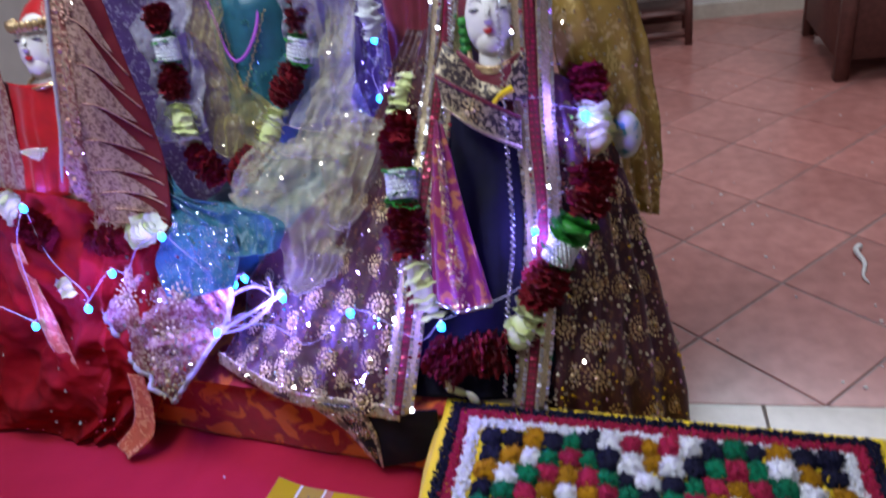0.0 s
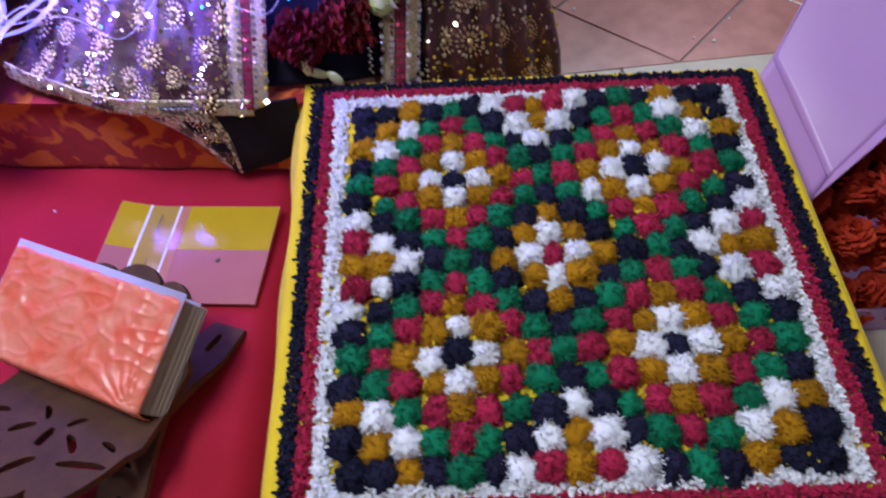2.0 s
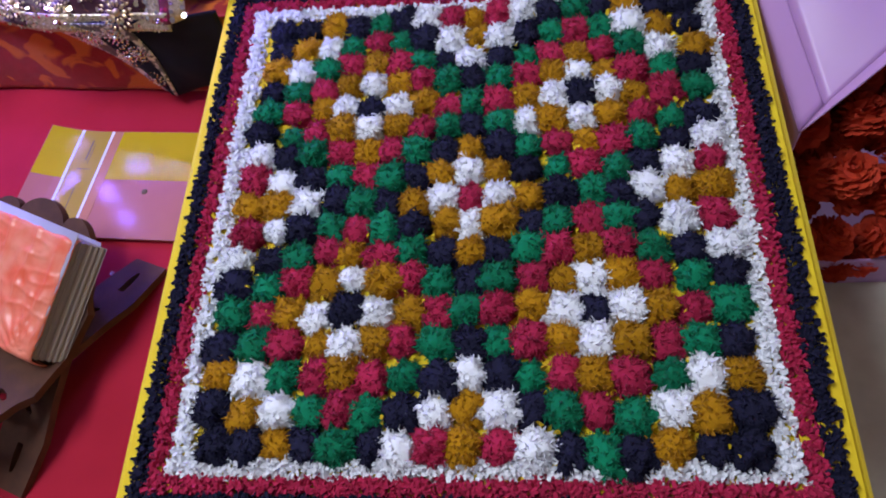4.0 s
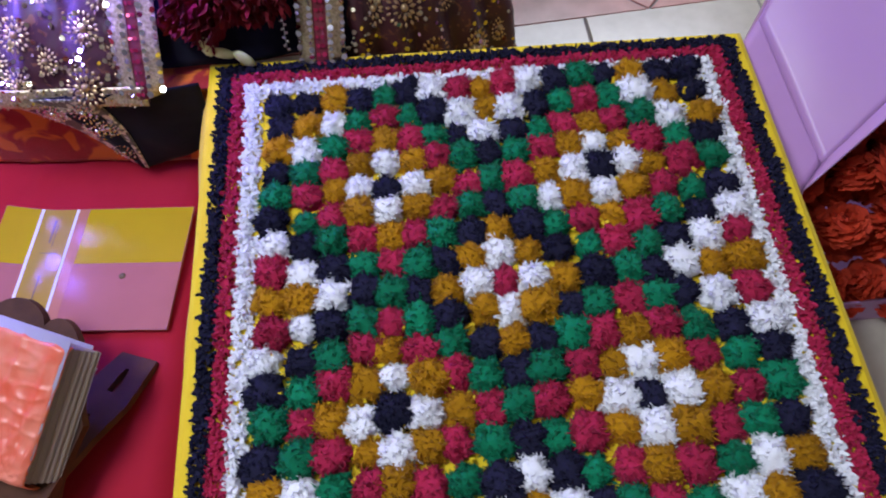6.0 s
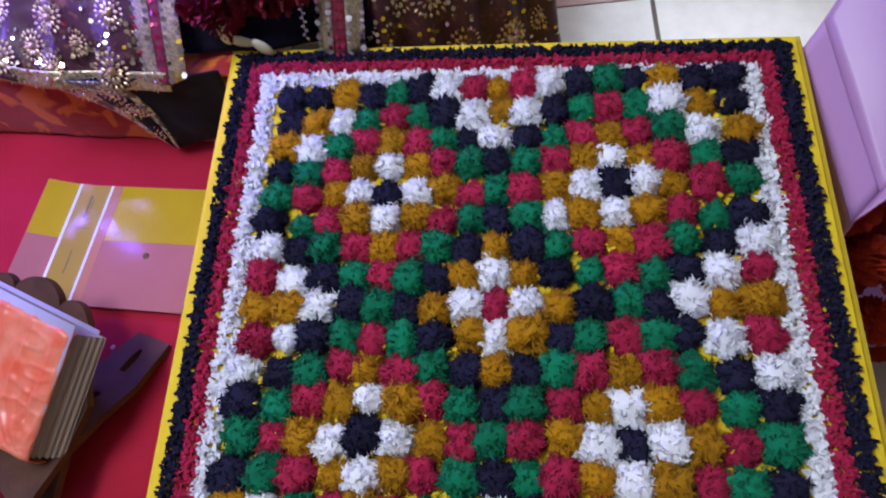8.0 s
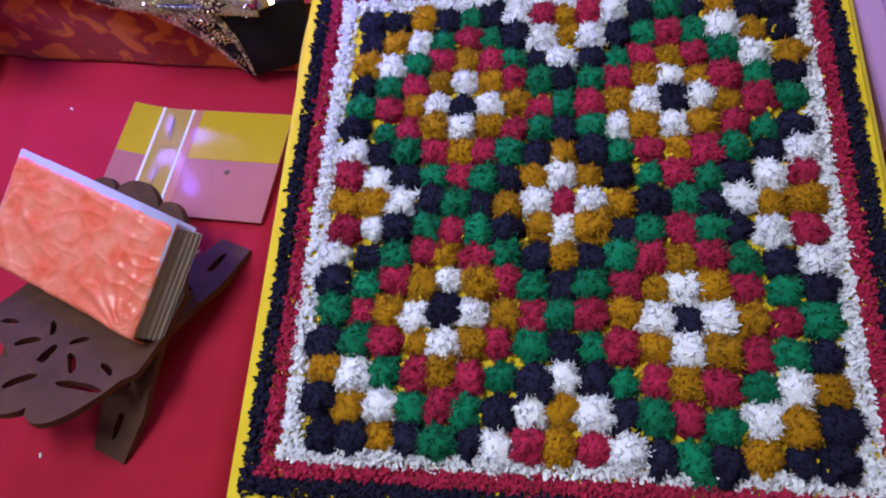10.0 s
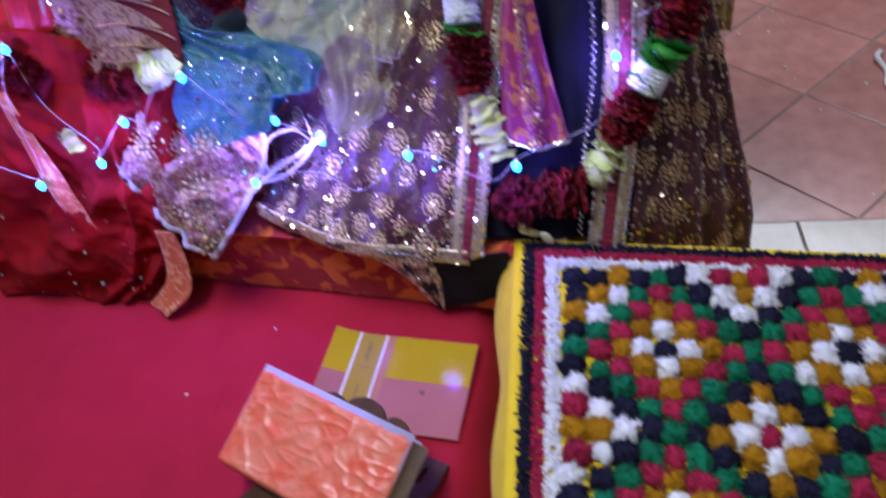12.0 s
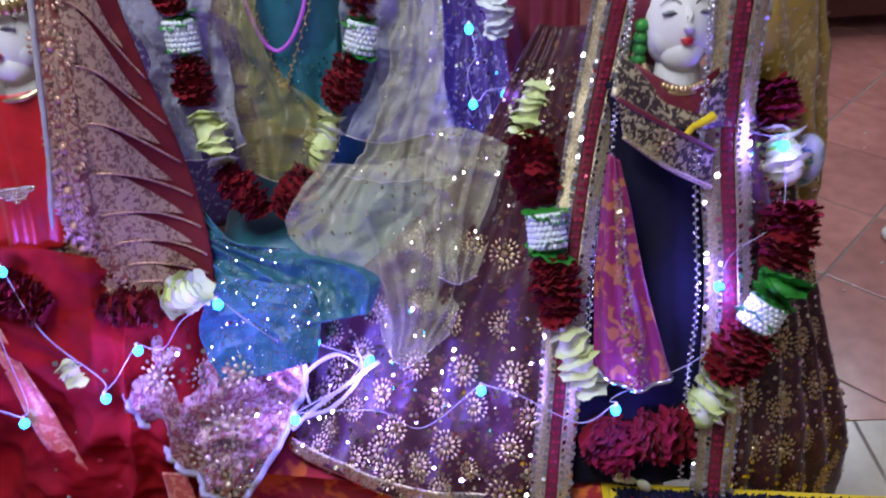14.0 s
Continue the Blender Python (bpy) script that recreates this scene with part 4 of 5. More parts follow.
organza("sheer pale organza hanging from the shoulder", [[(-0.860, 1.035, 1.200), (-0.800, 1.025, 1.200), (-0.690, 1.055, 1.200)], [(-0.870, 1.015, 0.980), (-0.790, 0.995, 0.960), (-0.680, 0.995, 0.960)], [(-0.900, 0.935, 0.840), (-0.800, 0.915, 0.820), (-0.660, 0.935, 0.840)]], LILAC, 19, 4, 0.012, 0.010)


# ---- dress of the idol in red ----
veil = Cloth([[(-1.242, 0.715, 1.26), (-1.215, 0.735, 1.26), (-1.175, 0.79, 1.24)], [(-1.285, 0.665, 1.04), (-1.220, 0.665, 1.05), (-1.145, 0.755, 1.03)], [(-1.330, 0.620, 0.84), (-1.235, 0.615, 0.87), (-1.115, 0.72, 0.87)],
              [(-1.310, 0.590, 0.77), (-1.21, 0.590, 0.77), (-1.09, 0.65, 0.76)], [(-1.270, 0.565, 0.715), (-1.19, 0.570, 0.71), (-1.09, 0.605, 0.705)]], folds=3, depth=0.006, crumple=0.005, seed=20)
vl = thing("embroidered_veil", "maroon veil with a wide beige lace border", "veil")
cloth_part("net", veil, material("maroon_net", (0.13, 0.008, 0.014), 0.7, scale=40, bump=0.3, spec=0.2), vl, nu=50, nv=60)
part("border_edge", (lambda b: (tube(b, veil.edge("left", 60), 0.0052, 6), b)[1])(bmesh.new()), WHITERIB, vl, "white ribbon edge")
under = bmesh.new()
strip_g = [[under.verts.new(veil.at(0.02 + 0.46 * i / 10, j / 60, 0.002)[0]) for i in range(11)] for j in range(61)]
for q, w in zip(strip_g, strip_g[1:]):
    for i in range(10):
        under.faces.new((q[i], w[i], w[i + 1], q[i + 1]))
thicken(part("lace_border", under, LACE, vl, "rose beige lace border"), 0.001)
lace_col = material("rose_lace", (0.62, 0.36, 0.26), 0.4, 0.5, scale=160, dark=(0.22, 0.09, 0.07), amount=0.8, bump=0.6, bump_scale=250)
leaf_col = material("taupe_leaf", (0.30, 0.19, 0.15), 0.5, 0.3, scale=160, dark=(0.20, 0.12, 0.09), amount=0.8, bump=0.6, bump_scale=250)
for k in range(11):
    part("lace_rosette", rosettes(veil, [(0.24, 0.05 + 0.090 * k)], 0.038, 100 + k, 22), lace_col, vl)


def leaf_patch(c, u0, u1, v0, dv):
    """A broad applique leaf lying across the veil, with a toothed edge."""
    bm = bmesh.new()
    n = 26
    up, dn = [], []
    for i in range(n + 1):
        t = i / n
        w = dv * (1 - t ** 2.4) ** 0.85 * (1 + 0.09 * abs(math.sin(t * 15)))
        droop = 0.14 * t ** 2
        up.append(bm.verts.new(c.at(u0 + (u1 - u0) * t, max(min(v0 - w + droop, 1), 0), 0.004)[0]))
        dn.append(bm.verts.new(c.at(u0 + (u1 - u0) * t, max(min(v0 + w * 0.8 + droop, 1), 0), 0.004)[0]))
    for i in range(n):
        bm.faces.new((up[i], dn[i], dn[i + 1], up[i + 1]))
    return bm


LEAFWORK = printed("taupe_leaf_lace", (0.15, 0.06, 0.048), (0.36, 0.22, 0.16), 130, 0.47, 0.75, 0.12, soft=0.06)
for k in range(9):
    thicken(part("applique_leaf", leaf_patch(veil, 0.46, 0.90, 0.02 + 0.105 * k, 0.058), LEAFWORK, vl, "taupe applique leaf", smooth=False), 0.0012)
for k in range(9):
    bm = bmesh.new()
    tube(bm, [veil.at(0.50 + 0.47 * i / 16, min(0.075 + 0.105 * k + 0.15 * (i / 16) ** 2, 1.0), 0.005)[0] for i in range(17)], 0.0022, 5)
    part("couched_cord", bm, lace_col, vl, "rose gold couched cord")
tagged(part("sequin_work", sequins(veil, 200, 0.0026, 93, 0.5, u=(0, 0.6)), PALEGOLD, vl), kind="stuff")
veil_far = Cloth([[(-1.44, 0.73, 1.25), (-1.475, 0.74, 1.25)], [(-1.425, 0.66, 1.05), (-1.51, 0.68, 1.05)], [(-1.42, 0.60, 0.86), (-1.53, 0.62, 0.86)], [(-1.405, 0.55, 0.74), (-1.52, 0.57, 0.74)]], folds=2, depth=0.004, crumple=0.004, seed=21)
cloth_part("net", veil_far, LACE, vl, nu=20, nv=40)
side_veil = Cloth([[(-1.52, 0.76, 1.25), (-1.70, 0.80, 1.25), (-1.95, 0.86, 1.25)], [(-1.53, 0.69, 1.00), (-1.70, 0.72, 1.00), (-1.95, 0.78, 1.00)], [(-1.54, 0.63, 0.78), (-1.70, 0.64, 0.76), (-1.95, 0.70, 0.76)]], folds=6, depth=0.012, crumple=0.010, seed=34, ridge=0.04)
sv = thing("purple_veil", "purple net veil with silver sequins beside the idol in red", "veil")
cloth_part("net", side_veil, PURPLEFOIL, sv, nu=50, nv=50)
tagged(part("sequin_work", sequins(side_veil, 260, 0.0028, 97, 0.5), SILVER, sv), kind="stuff")

bodice = Cloth([[(-1.46, 0.70, 1.08), (-1.36, 0.665, 1.075), (-1.285, 0.69, 1.07)], [(-1.46, 0.645, 0.95), (-1.37, 0.625, 0.95), (-1.30, 0.65, 0.95)], [(-1.46, 0.60, 0.82), (-1.38, 0.58, 0.82), (-1.31, 0.61, 0.82)]], folds=4, depth=0.004, crumple=0.004, seed=22)
bd = thing("red_dress", "red satin and georgette dress spilling over the bench", "dress")
cloth_part("bodice", bodice, IDOLRED, bd, nu=30, nv=36)
gown = Cloth([[(-1.86, 0.66, 0.86), (-1.36, 0.58, 0.84), (-1.20, 0.62, 0.76), (-1.06, 0.63, 0.72)], [(-1.90, 0.58, 0.66), (-1.36, 0.505, 0.65), (-1.22, 0.515, 0.61), (-1.06, 0.54, 0.60)],
              [(-1.93, 0.54, 0.46), (-1.40, 0.46, 0.45), (-1.24, 0.45, 0.42), (-1.10, 0.475, 0.41)], [(-1.95, 0.47, 0.30), (-1.45, 0.40, 0.29), (-1.30, 0.42, 0.29), (-1.19, 0.45, 0.30)], [(-1.96, 0.45, 0.215), (-1.52, 0.385, 0.212), (-1.36, 0.395, 0.212), (-1.24, 0.44, 0.21)]],
             folds=5, depth=0.012, crumple=0.014, grain=7.5, seed=23, lean=0.3, ridge=0.06)
cloth_part("gown", gown, REDNET, bd, "red georgette skirt", 110, 110)
tagged(part("bead_work", sequins(gown, 70, 0.0045, 94, 0.4), SILVER, bd), kind="stuff")
bm = bmesh.new()
for a, b in (((-1.392, 0.598, 0.942), (-1.320, 0.608, 0.942)),):
    for k in range(14):
        for j in range(int(5 * (1 - abs(k - 6.5) / 7)) + 1):
            p = Vector(a).lerp(Vector(b), k / 13)
            ball(bm, p + Vector((0, -0.002, -0.0065 * j)), 0.0036, 6, 4)
tagged(part("brooch", bm, PALEGOLD), "triangular gold brooch on the red dress", "brooch")
crown = bmesh.new()
for k in range(15):
    w = math.pi * k / 14
    ball(crown, (-1.335 - 0.058 * math.cos(w), 0.745 - 0.052 * math.sin(w), 1.195), (0.009, 0.008, 0.013), 8, 6)
tagged(part("crown_band", crown, GOLD), "gold beaded crown band on the idol in red", "crown")
bm = bmesh.new()
tube(bm, [Vector((-1.335 - 0.050 * math.cos(math.pi * k / 20), 0.725 - 0.058 * math.sin(math.pi * k / 20), 1.076 - 0.012 * math.sin(math.pi * k / 20))) for k in range(21)], 0.0045, 6)
tagged(part("gold_choker", bm, GOLD), "gold choker on the idol in red", "necklace")

rib1 = Cloth([[(-1.470, 0.520, 0.74), (-1.440, 0.515, 0.74)], [(-1.452, 0.485, 0.62), (-1.405, 0.480, 0.62)], [(-1.435, 0.455, 0.50), (-1.375, 0.450, 0.50)], [(-1.40, 0.43, 0.42), (-1.36, 0.43, 0.42)]], folds=1, depth=0.003, crumple=0.003, seed=24)
tagged(cloth_part("orange_ribbon", rib1, ORANGERIB, nu=10, nv=40), "orange gold ribbon lying over the red gown", "ribbon", "orange ribbons")
rib2 = Cloth([[(-1.215, 0.430, 0.42), (-1.165, 0.425, 0.42)], [(-1.220, 0.415, 0.345), (-1.160, 0.405, 0.335)], [(-1.235, 0.395, 0.285), (-1.175, 0.380, 0.265)], [(-1.290, 0.370, 0.235), (-1.245, 0.345, 0.215)]], folds=1, depth=0.002, crumple=0.003, seed=25)
tagged(cloth_part("orange_ribbon", rib2, ORANGERIB, nu=10, nv=40), "orange gold ribbon curling over the bench edge", "ribbon", "orange ribbons")

lace = Cloth([[(-1.265, 0.545, 0.640), (-1.11, 0.595, 0.675), (-0.96, 0.610, 0.630)], [(-1.245, 0.480, 0.540), (-1.09, 0.47, 0.55), (-0.940, 0.535, 0.545)], [(-1.180, 0.440, 0.460), (-1.07, 0.425, 0.47), (-0.985, 0.47, 0.475)], [(-1.088, 0.385, 0.392), (-1.070, 0.375, 0.388), (-1.050, 0.388, 0.398)]],
             folds=2.5, depth=0.010, crumple=0.012, seed=26, ridge=0.05)
lc = thing("lace_cloth", "beige embroidered lace cloth hanging to a point", "cloth")
cloth_part("net", lace, LACE, lc, nu=46, nv=46)
for side in ("left", "bottom", "right"):
    bm = bmesh.new()
    tube(bm, lace.edge(side, 50, 0.001), 0.0062, 6)
    part("ribbon_edge", bm, WHITERIB, lc, "white ribbon edge")
for k, (u, v) in enumerate(((0.2, 0.18), (0.45, 0.2), (0.68, 0.22), (0.28, 0.42), (0.55, 0.45), (0.78, 0.42), (0.35, 0.64), (0.62, 0.66), (0.45, 0.84))):
    part("lace_flower", rosettes(lace, [(u, v)], 0.034, 120 + k, 14), leaf_col if k % 2 else GOLDBAND, lc)
tagged(part("sequin_work", sequins(lace, 200, 0.0034, 95, 0.5), SILVER, lc), kind="stuff")


# ---- garlands ----
def ruffle(p0, p1, r, plates, waves, seed, cup=0.5, taper=0.25):
    """A threaded cluster of blossoms: crinkled petal plates strung close along a thread."""
    rnd = random.Random(seed)
    bm = bmesh.new()
    p0, p1 = Vector(p0), Vector(p1)
    ax = (p1 - p0).normalized()
    a0 = ax.orthogonal().normalized()
    b0 = ax.cross(a0)
    n = waves * 4
    core = ball(bm, (p0 + p1) / 2, (r * 0.74, r * 0.74, (p1 - p0).length * 0.5), 12, 8, 0, ax.to_track_quat("Z", "Y").to_matrix().to_4x4())
    for k in range(plates):
        t = (k + 0.5) / plates
        c = p0.lerp(p1, t) + a0 * rnd.gauss(0, r * 0.08) + b0 * rnd.gauss(0, r * 0.08)
        rr = r * (1 - taper * (2 * t - 1) ** 2) * rnd.uniform(0.9, 1.1)
        turn = rnd.uniform(0, 6.28)
        tilt = Vector((rnd.gauss(0, 0.22), rnd.gauss(0, 0.22), 0))
        mid = bm.verts.new(c)
        rings = []
        for s in (0.55, 1.0):
            ring = []
            for q in range(n):
                w = 2 * math.pi * q / n + turn
                rad = rr * s * (1 + (0.11 * math.sin(waves * (w - turn)) + rnd.gauss(0, 0.035)) * s)
                lift = rr * (cup * 0.35 * s * s + 0.08 * s * math.sin(waves * (w - turn) + k)) + rr * (tilt.x * math.cos(w) + tilt.y * math.sin(w)) * s
                ring.append(bm.verts.new(c + (a0 * math.cos(w) + b0 * math.sin(w)) * rad + ax * lift))
            rings.append(ring)
        for q in range(n):
            bm.faces.new((mid, rings[0][q], rings[0][(q + 1) % n]))
            bm.faces.new((rings[0][q], rings[1][q], rings[1][(q + 1) % n], rings[0][(q + 1) % n]))
    return bm


def bead_cap(p0, p1, r):
    """A short drum wound with strings of white beads."""
    bm = bmesh.new()
    p0, p1 = Vector(p0), Vector(p1)
    tube(bm, smooth_line([p0, (p0 + p1) / 2, p1], 6), r * 0.90, 16)
    ax = (p1 - p0).normalized()
    a0 = ax.orthogonal().normalized()
    b0 = ax.cross(a0)
    for row in range(6):
        for q in range(20):
            w = 2 * math.pi * (q + 0.5 * (row % 2)) / 20
            ball(bm, p0.lerp(p1, (row + 0.5) / 6) + (a0 * math.cos(w) + b0 * math.sin(w)) * r * 0.92, (p1 - p0).length / 11, 6, 4)
    return bm


def garland(label, units):
    g = thing("flower_garland", label, "garland", group="flower garlands on the idols")
    for k, (kind, p0, p1, r) in enumerate(units):
        if kind == "rose":
            part("red_blossom", ruffle(p0, p1, r * 0.94, 24, 11, 300 + k, 0.25, 0.34), ROSE, g, "dark red petal cluster")
        elif kind == "jasmine":
            part("pale_blossom", ruffle(p0, p1, r, 8, 5, 330 + k, 0.9, 0.25), JASMINE, g, "pale green petal cluster")
        elif kind == "leaf":
            part("leaf_frill", ruffle(p0, p1, r, 3, 6, 360 + k, 0.6, 0.1), LEAFGREEN, g, "green leaf frill")
        else:
            cap = part("bead_cap", bead_cap(p0, p1, r), CAPWHITE, g, "white bead drum")
            d = (Vector(p1) - Vector(p0)).normalized() * 0.006
            part("leaf_frill", ruffle(Vector(p0) - d, Vector(p0) + d, r * 1.15, 2, 8, 390 + k, 0.3, 0), LEAFGREEN, cap)
            part("leaf_frill", ruffle(Vector(p1) - d, Vector(p1) + d, r * 1.15, 2, 8, 395 + k, 0.3, 0), LEAFGREEN, cap)
    return g


garland("long garland of dark red and pale blossoms on the dark idol", [
    ("jasmine", (-0.488, 0.838, 0.980), (-0.526, 0.800, 0.895), 0.037),
    ("rose", (-0.524, 0.785, 0.885), (-0.508, 0.685, 0.830), 0.044),
    ("cap", (-0.500, 0.655, 0.820), (-0.495, 0.625, 0.768), 0.031),
    ("rose", (-0.492, 0.612, 0.762), (-0.478, 0.555, 0.680), 0.043),
    ("jasmine", (-0.472, 0.545, 0.668), (-0.430, 0.503, 0.556), 0.036),
    ("rose", (-0.435, 0.455, 0.505), (-0.365, 0.425, 0.470), 0.048),
    ("rose", (-0.365, 0.440, 0.505), (-0.275, 0.450, 0.505), 0.046),
    ("jasmine", (-0.262, 0.460, 0.505), (-0.225, 0.490, 0.575), 0.038),
    ("rose", (-0.215, 0.500, 0.585), (-0.178, 0.525, 0.665), 0.046),
    ("cap", (-0.172, 0.530, 0.668), (-0.150, 0.545, 0.708), 0.031),
    ("leaf", (-0.142, 0.550, 0.715), (-0.128, 0.560, 0.738), 0.040),
    ("rose", (-0.115, 0.610, 0.720), (-0.095, 0.670, 0.810), 0.048),
    ("jasmine", (-0.092, 0.710, 0.815), (-0.105, 0.765, 0.885), 0.042),
    ("rose", (-0.108, 0.775, 0.890), (-0.118, 0.810, 0.960), 0.040)])
garland("looped garland of dark red and pale blossoms on the seated idol", [
    ("rose", (-1.152, 0.930, 1.170), (-1.143, 0.915, 1.110), 0.034),
    ("cap", (-1.141, 0.915, 1.092), (-1.141, 0.903, 1.036), 0.029),
    ("rose", (-1.140, 0.895, 1.030), (-1.128, 0.860, 0.950), 0.036),
    ("jasmine", (-1.126, 0.850, 0.945), (-1.088, 0.800, 0.865), 0.034),
    ("rose", (-1.098, 0.808, 0.838), (-1.035, 0.785, 0.752), 0.038),
    ("rose", (-0.998, 0.795, 0.742), (-0.935, 0.832, 0.812), 0.040),
    ("jasmine", (-0.938, 0.868, 0.785), (-0.905, 0.930, 0.880), 0.036),
    ("rose", (-0.898, 0.940, 0.895), (-0.847, 0.982, 0.972), 0.038),
    ("cap", (-0.838, 0.990, 0.980), (-0.822, 1.003, 1.035), 0.031),
    ("rose", (-0.820, 1.005, 1.045), (-0.810, 1.020, 1.120), 0.036)])
garland("garland lying across the red dress", [
    ("jasmine", (-1.490, 0.580, 0.840), (-1.440, 0.560, 0.790), 0.036),
    ("rose", (-1.435, 0.550, 0.790), (-1.345, 0.535, 0.740), 0.040),
    ("jasmine", (-1.335, 0.495, 0.660), (-1.315, 0.485, 0.625), 0.024),
    ("rose", (-1.275, 0.555, 0.725), (-1.165, 0.560, 0.720), 0.036),
    ("jasmine", (-1.160, 0.560, 0.720), (-1.085, 0.565, 0.755), 0.034)])
bm = bmesh.new()
for k, (x, y, z) in enumerate(((-0.375, 0.405, 0.435), (-0.345, 0.400, 0.425), (-0.39, 0.400, 0.455))):
    m = Matrix.Rotation(0.6 * k + 0.4, 4, "Y")
    ball(bm, (x, y, z), (0.020, 0.004, 0.010), 12, 6, 0, m)
tagged(part("white_petals", bm, JASMINE), "few white petals fallen on the red blossoms", "petals", kind="stuff")


# ---- string of small lights ----
BULBS = [(-1.62, 0.50, 0.70), (-1.432, 0.455, 0.545), (-1.390, 0.545, 0.822), (-1.274, 0.478, 0.583), (-1.211, 0.528, 0.650), (-1.046, 0.545, 0.738), (-0.940, 0.588, 0.578), (-0.925, 0.612, 0.578),
         (-0.826, 0.590, 0.537), (-0.823, 0.588, 0.551), (-0.947, 0.480, 0.518), (-0.616, 0.505, 0.560), (-0.397, 0.452, 0.570), (-0.216, 0.605, 0.695), (-0.114, 0.728, 0.885), (-0.558, 0.900, 0.918), (-0.621, 0.945, 0.880), (-0.622, 0.990, 1.012)]
string = thing("string_light", "clear wire string of tiny blue-white lights", "string light")
rnd = random.Random(77)
BULBS = [(x, y - 0.012, z + 0.005) for x, y, z in BULBS]
for k, p in enumerate(BULBS):
    bm = bmesh.new()
    d = Vector((rnd.uniform(-0.6, 0.6), -0.4, rnd.uniform(-0.9, 0.2))).normalized()
    ball(bm, Vector(p), (0.0082, 0.0082, 0.0098), 12, 8)
    bulb = part("bulb", bm, LED, string)
    bm = bmesh.new()
    tube(bm, [Vector(p) + Vector((0, 0.002, 0.005)), Vector(p) + Vector((0, 0.004, 0.014))], 0.0035, 8)
    part("socket", bm, WIRE, bulb)
    lamp = bpy.data.lights.new("bulb_light", "POINT")
    lamp.energy, lamp.color, lamp.shadow_soft_size = 0.45 if p[1] > 0.85 else 1.8, (0.18, 0.13, 1.0), 0.012
    new("bulb_light", lamp).location = Vector(p) + Vector((0, -0.052, 0.024))
for a, b in zip(BULBS, BULBS[1:]):
    a, b = Vector(a) + Vector((0, 0.004, 0.012)), Vector(b) + Vector((0, 0.004, 0.012))
    gap = (b - a).length
    mid = [a.lerp(b, t) + Vector((rnd.uniform(-1, 1) * 0.18 * gap, -0.012 - 0.02 * gap, rnd.uniform(-0.22, 0.10) * gap)) for t in (0.3, 0.65)]
    bm = bmesh.new()
    tube(bm, smooth_line([a, *mid, b], 26), 0.0009, 5)
    part("wire", bm, WIRE, string)
RIBBONS = [[(-0.955, 0.465, 0.505), (-0.915, 0.485, 0.535), (-0.86, 0.52, 0.555), (-0.80, 0.56, 0.575)], [(-0.945, 0.48, 0.515), (-0.885, 0.505, 0.520), (-0.835, 0.55, 0.555), (-0.845, 0.585, 0.600)],
           [(-0.925, 0.50, 0.535), (-0.93, 0.53, 0.575), (-0.88, 0.57, 0.585), (-0.835, 0.565, 0.555)]]
for k, pts in enumerate(RIBBONS):
    ribbon_curl = Cloth([[Vector(p) + Vector((-0.0025, -0.004, 0.0025)), Vector(p) + Vector((0.0025, -0.006, -0.0025))] for p in pts], folds=1, depth=0.001, crumple=0.006, grain=20, seed=27 + 40 * k)
    tagged(cloth_part("white_ribbon", ribbon_curl, WHITERIB, nu=5, nv=50), "narrow white ribbon curling between the cloths", "ribbon", "curling white ribbons")

# ---- things behind the idols ----
bm = bmesh.new()
box(bm, (-0.66, 1.30, 0.98), (0.46, 0.05, 0.34), bevel=0.006)
board = thing("backrest_board", "upholstered violet board with navy, green and red bands", "board")
part("panel", bm, material("violet_cloth", (0.20, 0.14, 0.34), 0.7, scale=30, bump=0.3), board)
for nm, z, h, col in (("navy_band", 0.79, 0.07, (0.015, 0.015, 0.05)), ("green_band", 0.735, 0.04, (0.02, 0.10, 0.05)), ("red_band", 0.66, 0.11, (0.36, 0.03, 0.04))):
    bm = bmesh.new()
    box(bm, (-0.66, 1.27, z), (0.46, 0.07, h), bevel=0.004)
    part(nm, bm, material(nm, col, 0.6, scale=40, bump=0.3), board, nm.replace("_", " ") + " of cloth")
bm = bmesh.new()
box(bm, (-0.66, 1.30, 0.50), (0.46, 0.05, 0.22), bevel=0.004)
part("base", bm, DARKWOOD, board)
foil = Cloth([[(-0.740, 1.100, 1.200), (-0.600, 1.100, 1.200)], [(-0.700, 1.080, 1.020), (-0.560, 1.080, 1.020)], [(-0.720, 1.040, 0.880), (-0.530, 1.020, 0.880)], [(-0.720, 0.980, 0.700), (-0.500, 0.950, 0.700)]], folds=4, depth=0.012, crumple=0.012, seed=28)
fo = thing("sequinned_drape", "purple net drape with silver sequins behind the idols", "drape")
cloth_part("net", foil, PURPLEFOIL, fo, nu=40, nv=40)
tagged(part("sequin_work", sequins(foil, 260, 0.003, 96, 0.5), SILVER, fo), kind="stuff")
redhang = Cloth([[(-0.560, 0.930, 1.250), (-0.430, 0.900, 1.250)], [(-0.560, 0.910, 1.100), (-0.430, 0.880, 1.100)], [(-0.550, 0.870, 0.960), (-0.430, 0.850, 0.960)]], folds=3, depth=0.006, crumple=0.004, seed=29)
tagged(cloth_part("red_drape", redhang, MAROON, nu=24, nv=30), "plain red cloth draped behind the dark idol", "drape")
part_w = ruffle((-0.575, 0.85, 1.15), (-0.565, 0.84, 1.06), 0.028, 8, 5, 420, 0.8)
tagged(part("white_blossoms", part_w, CAPWHITE), "white blossom string against the red drape", "blossoms")
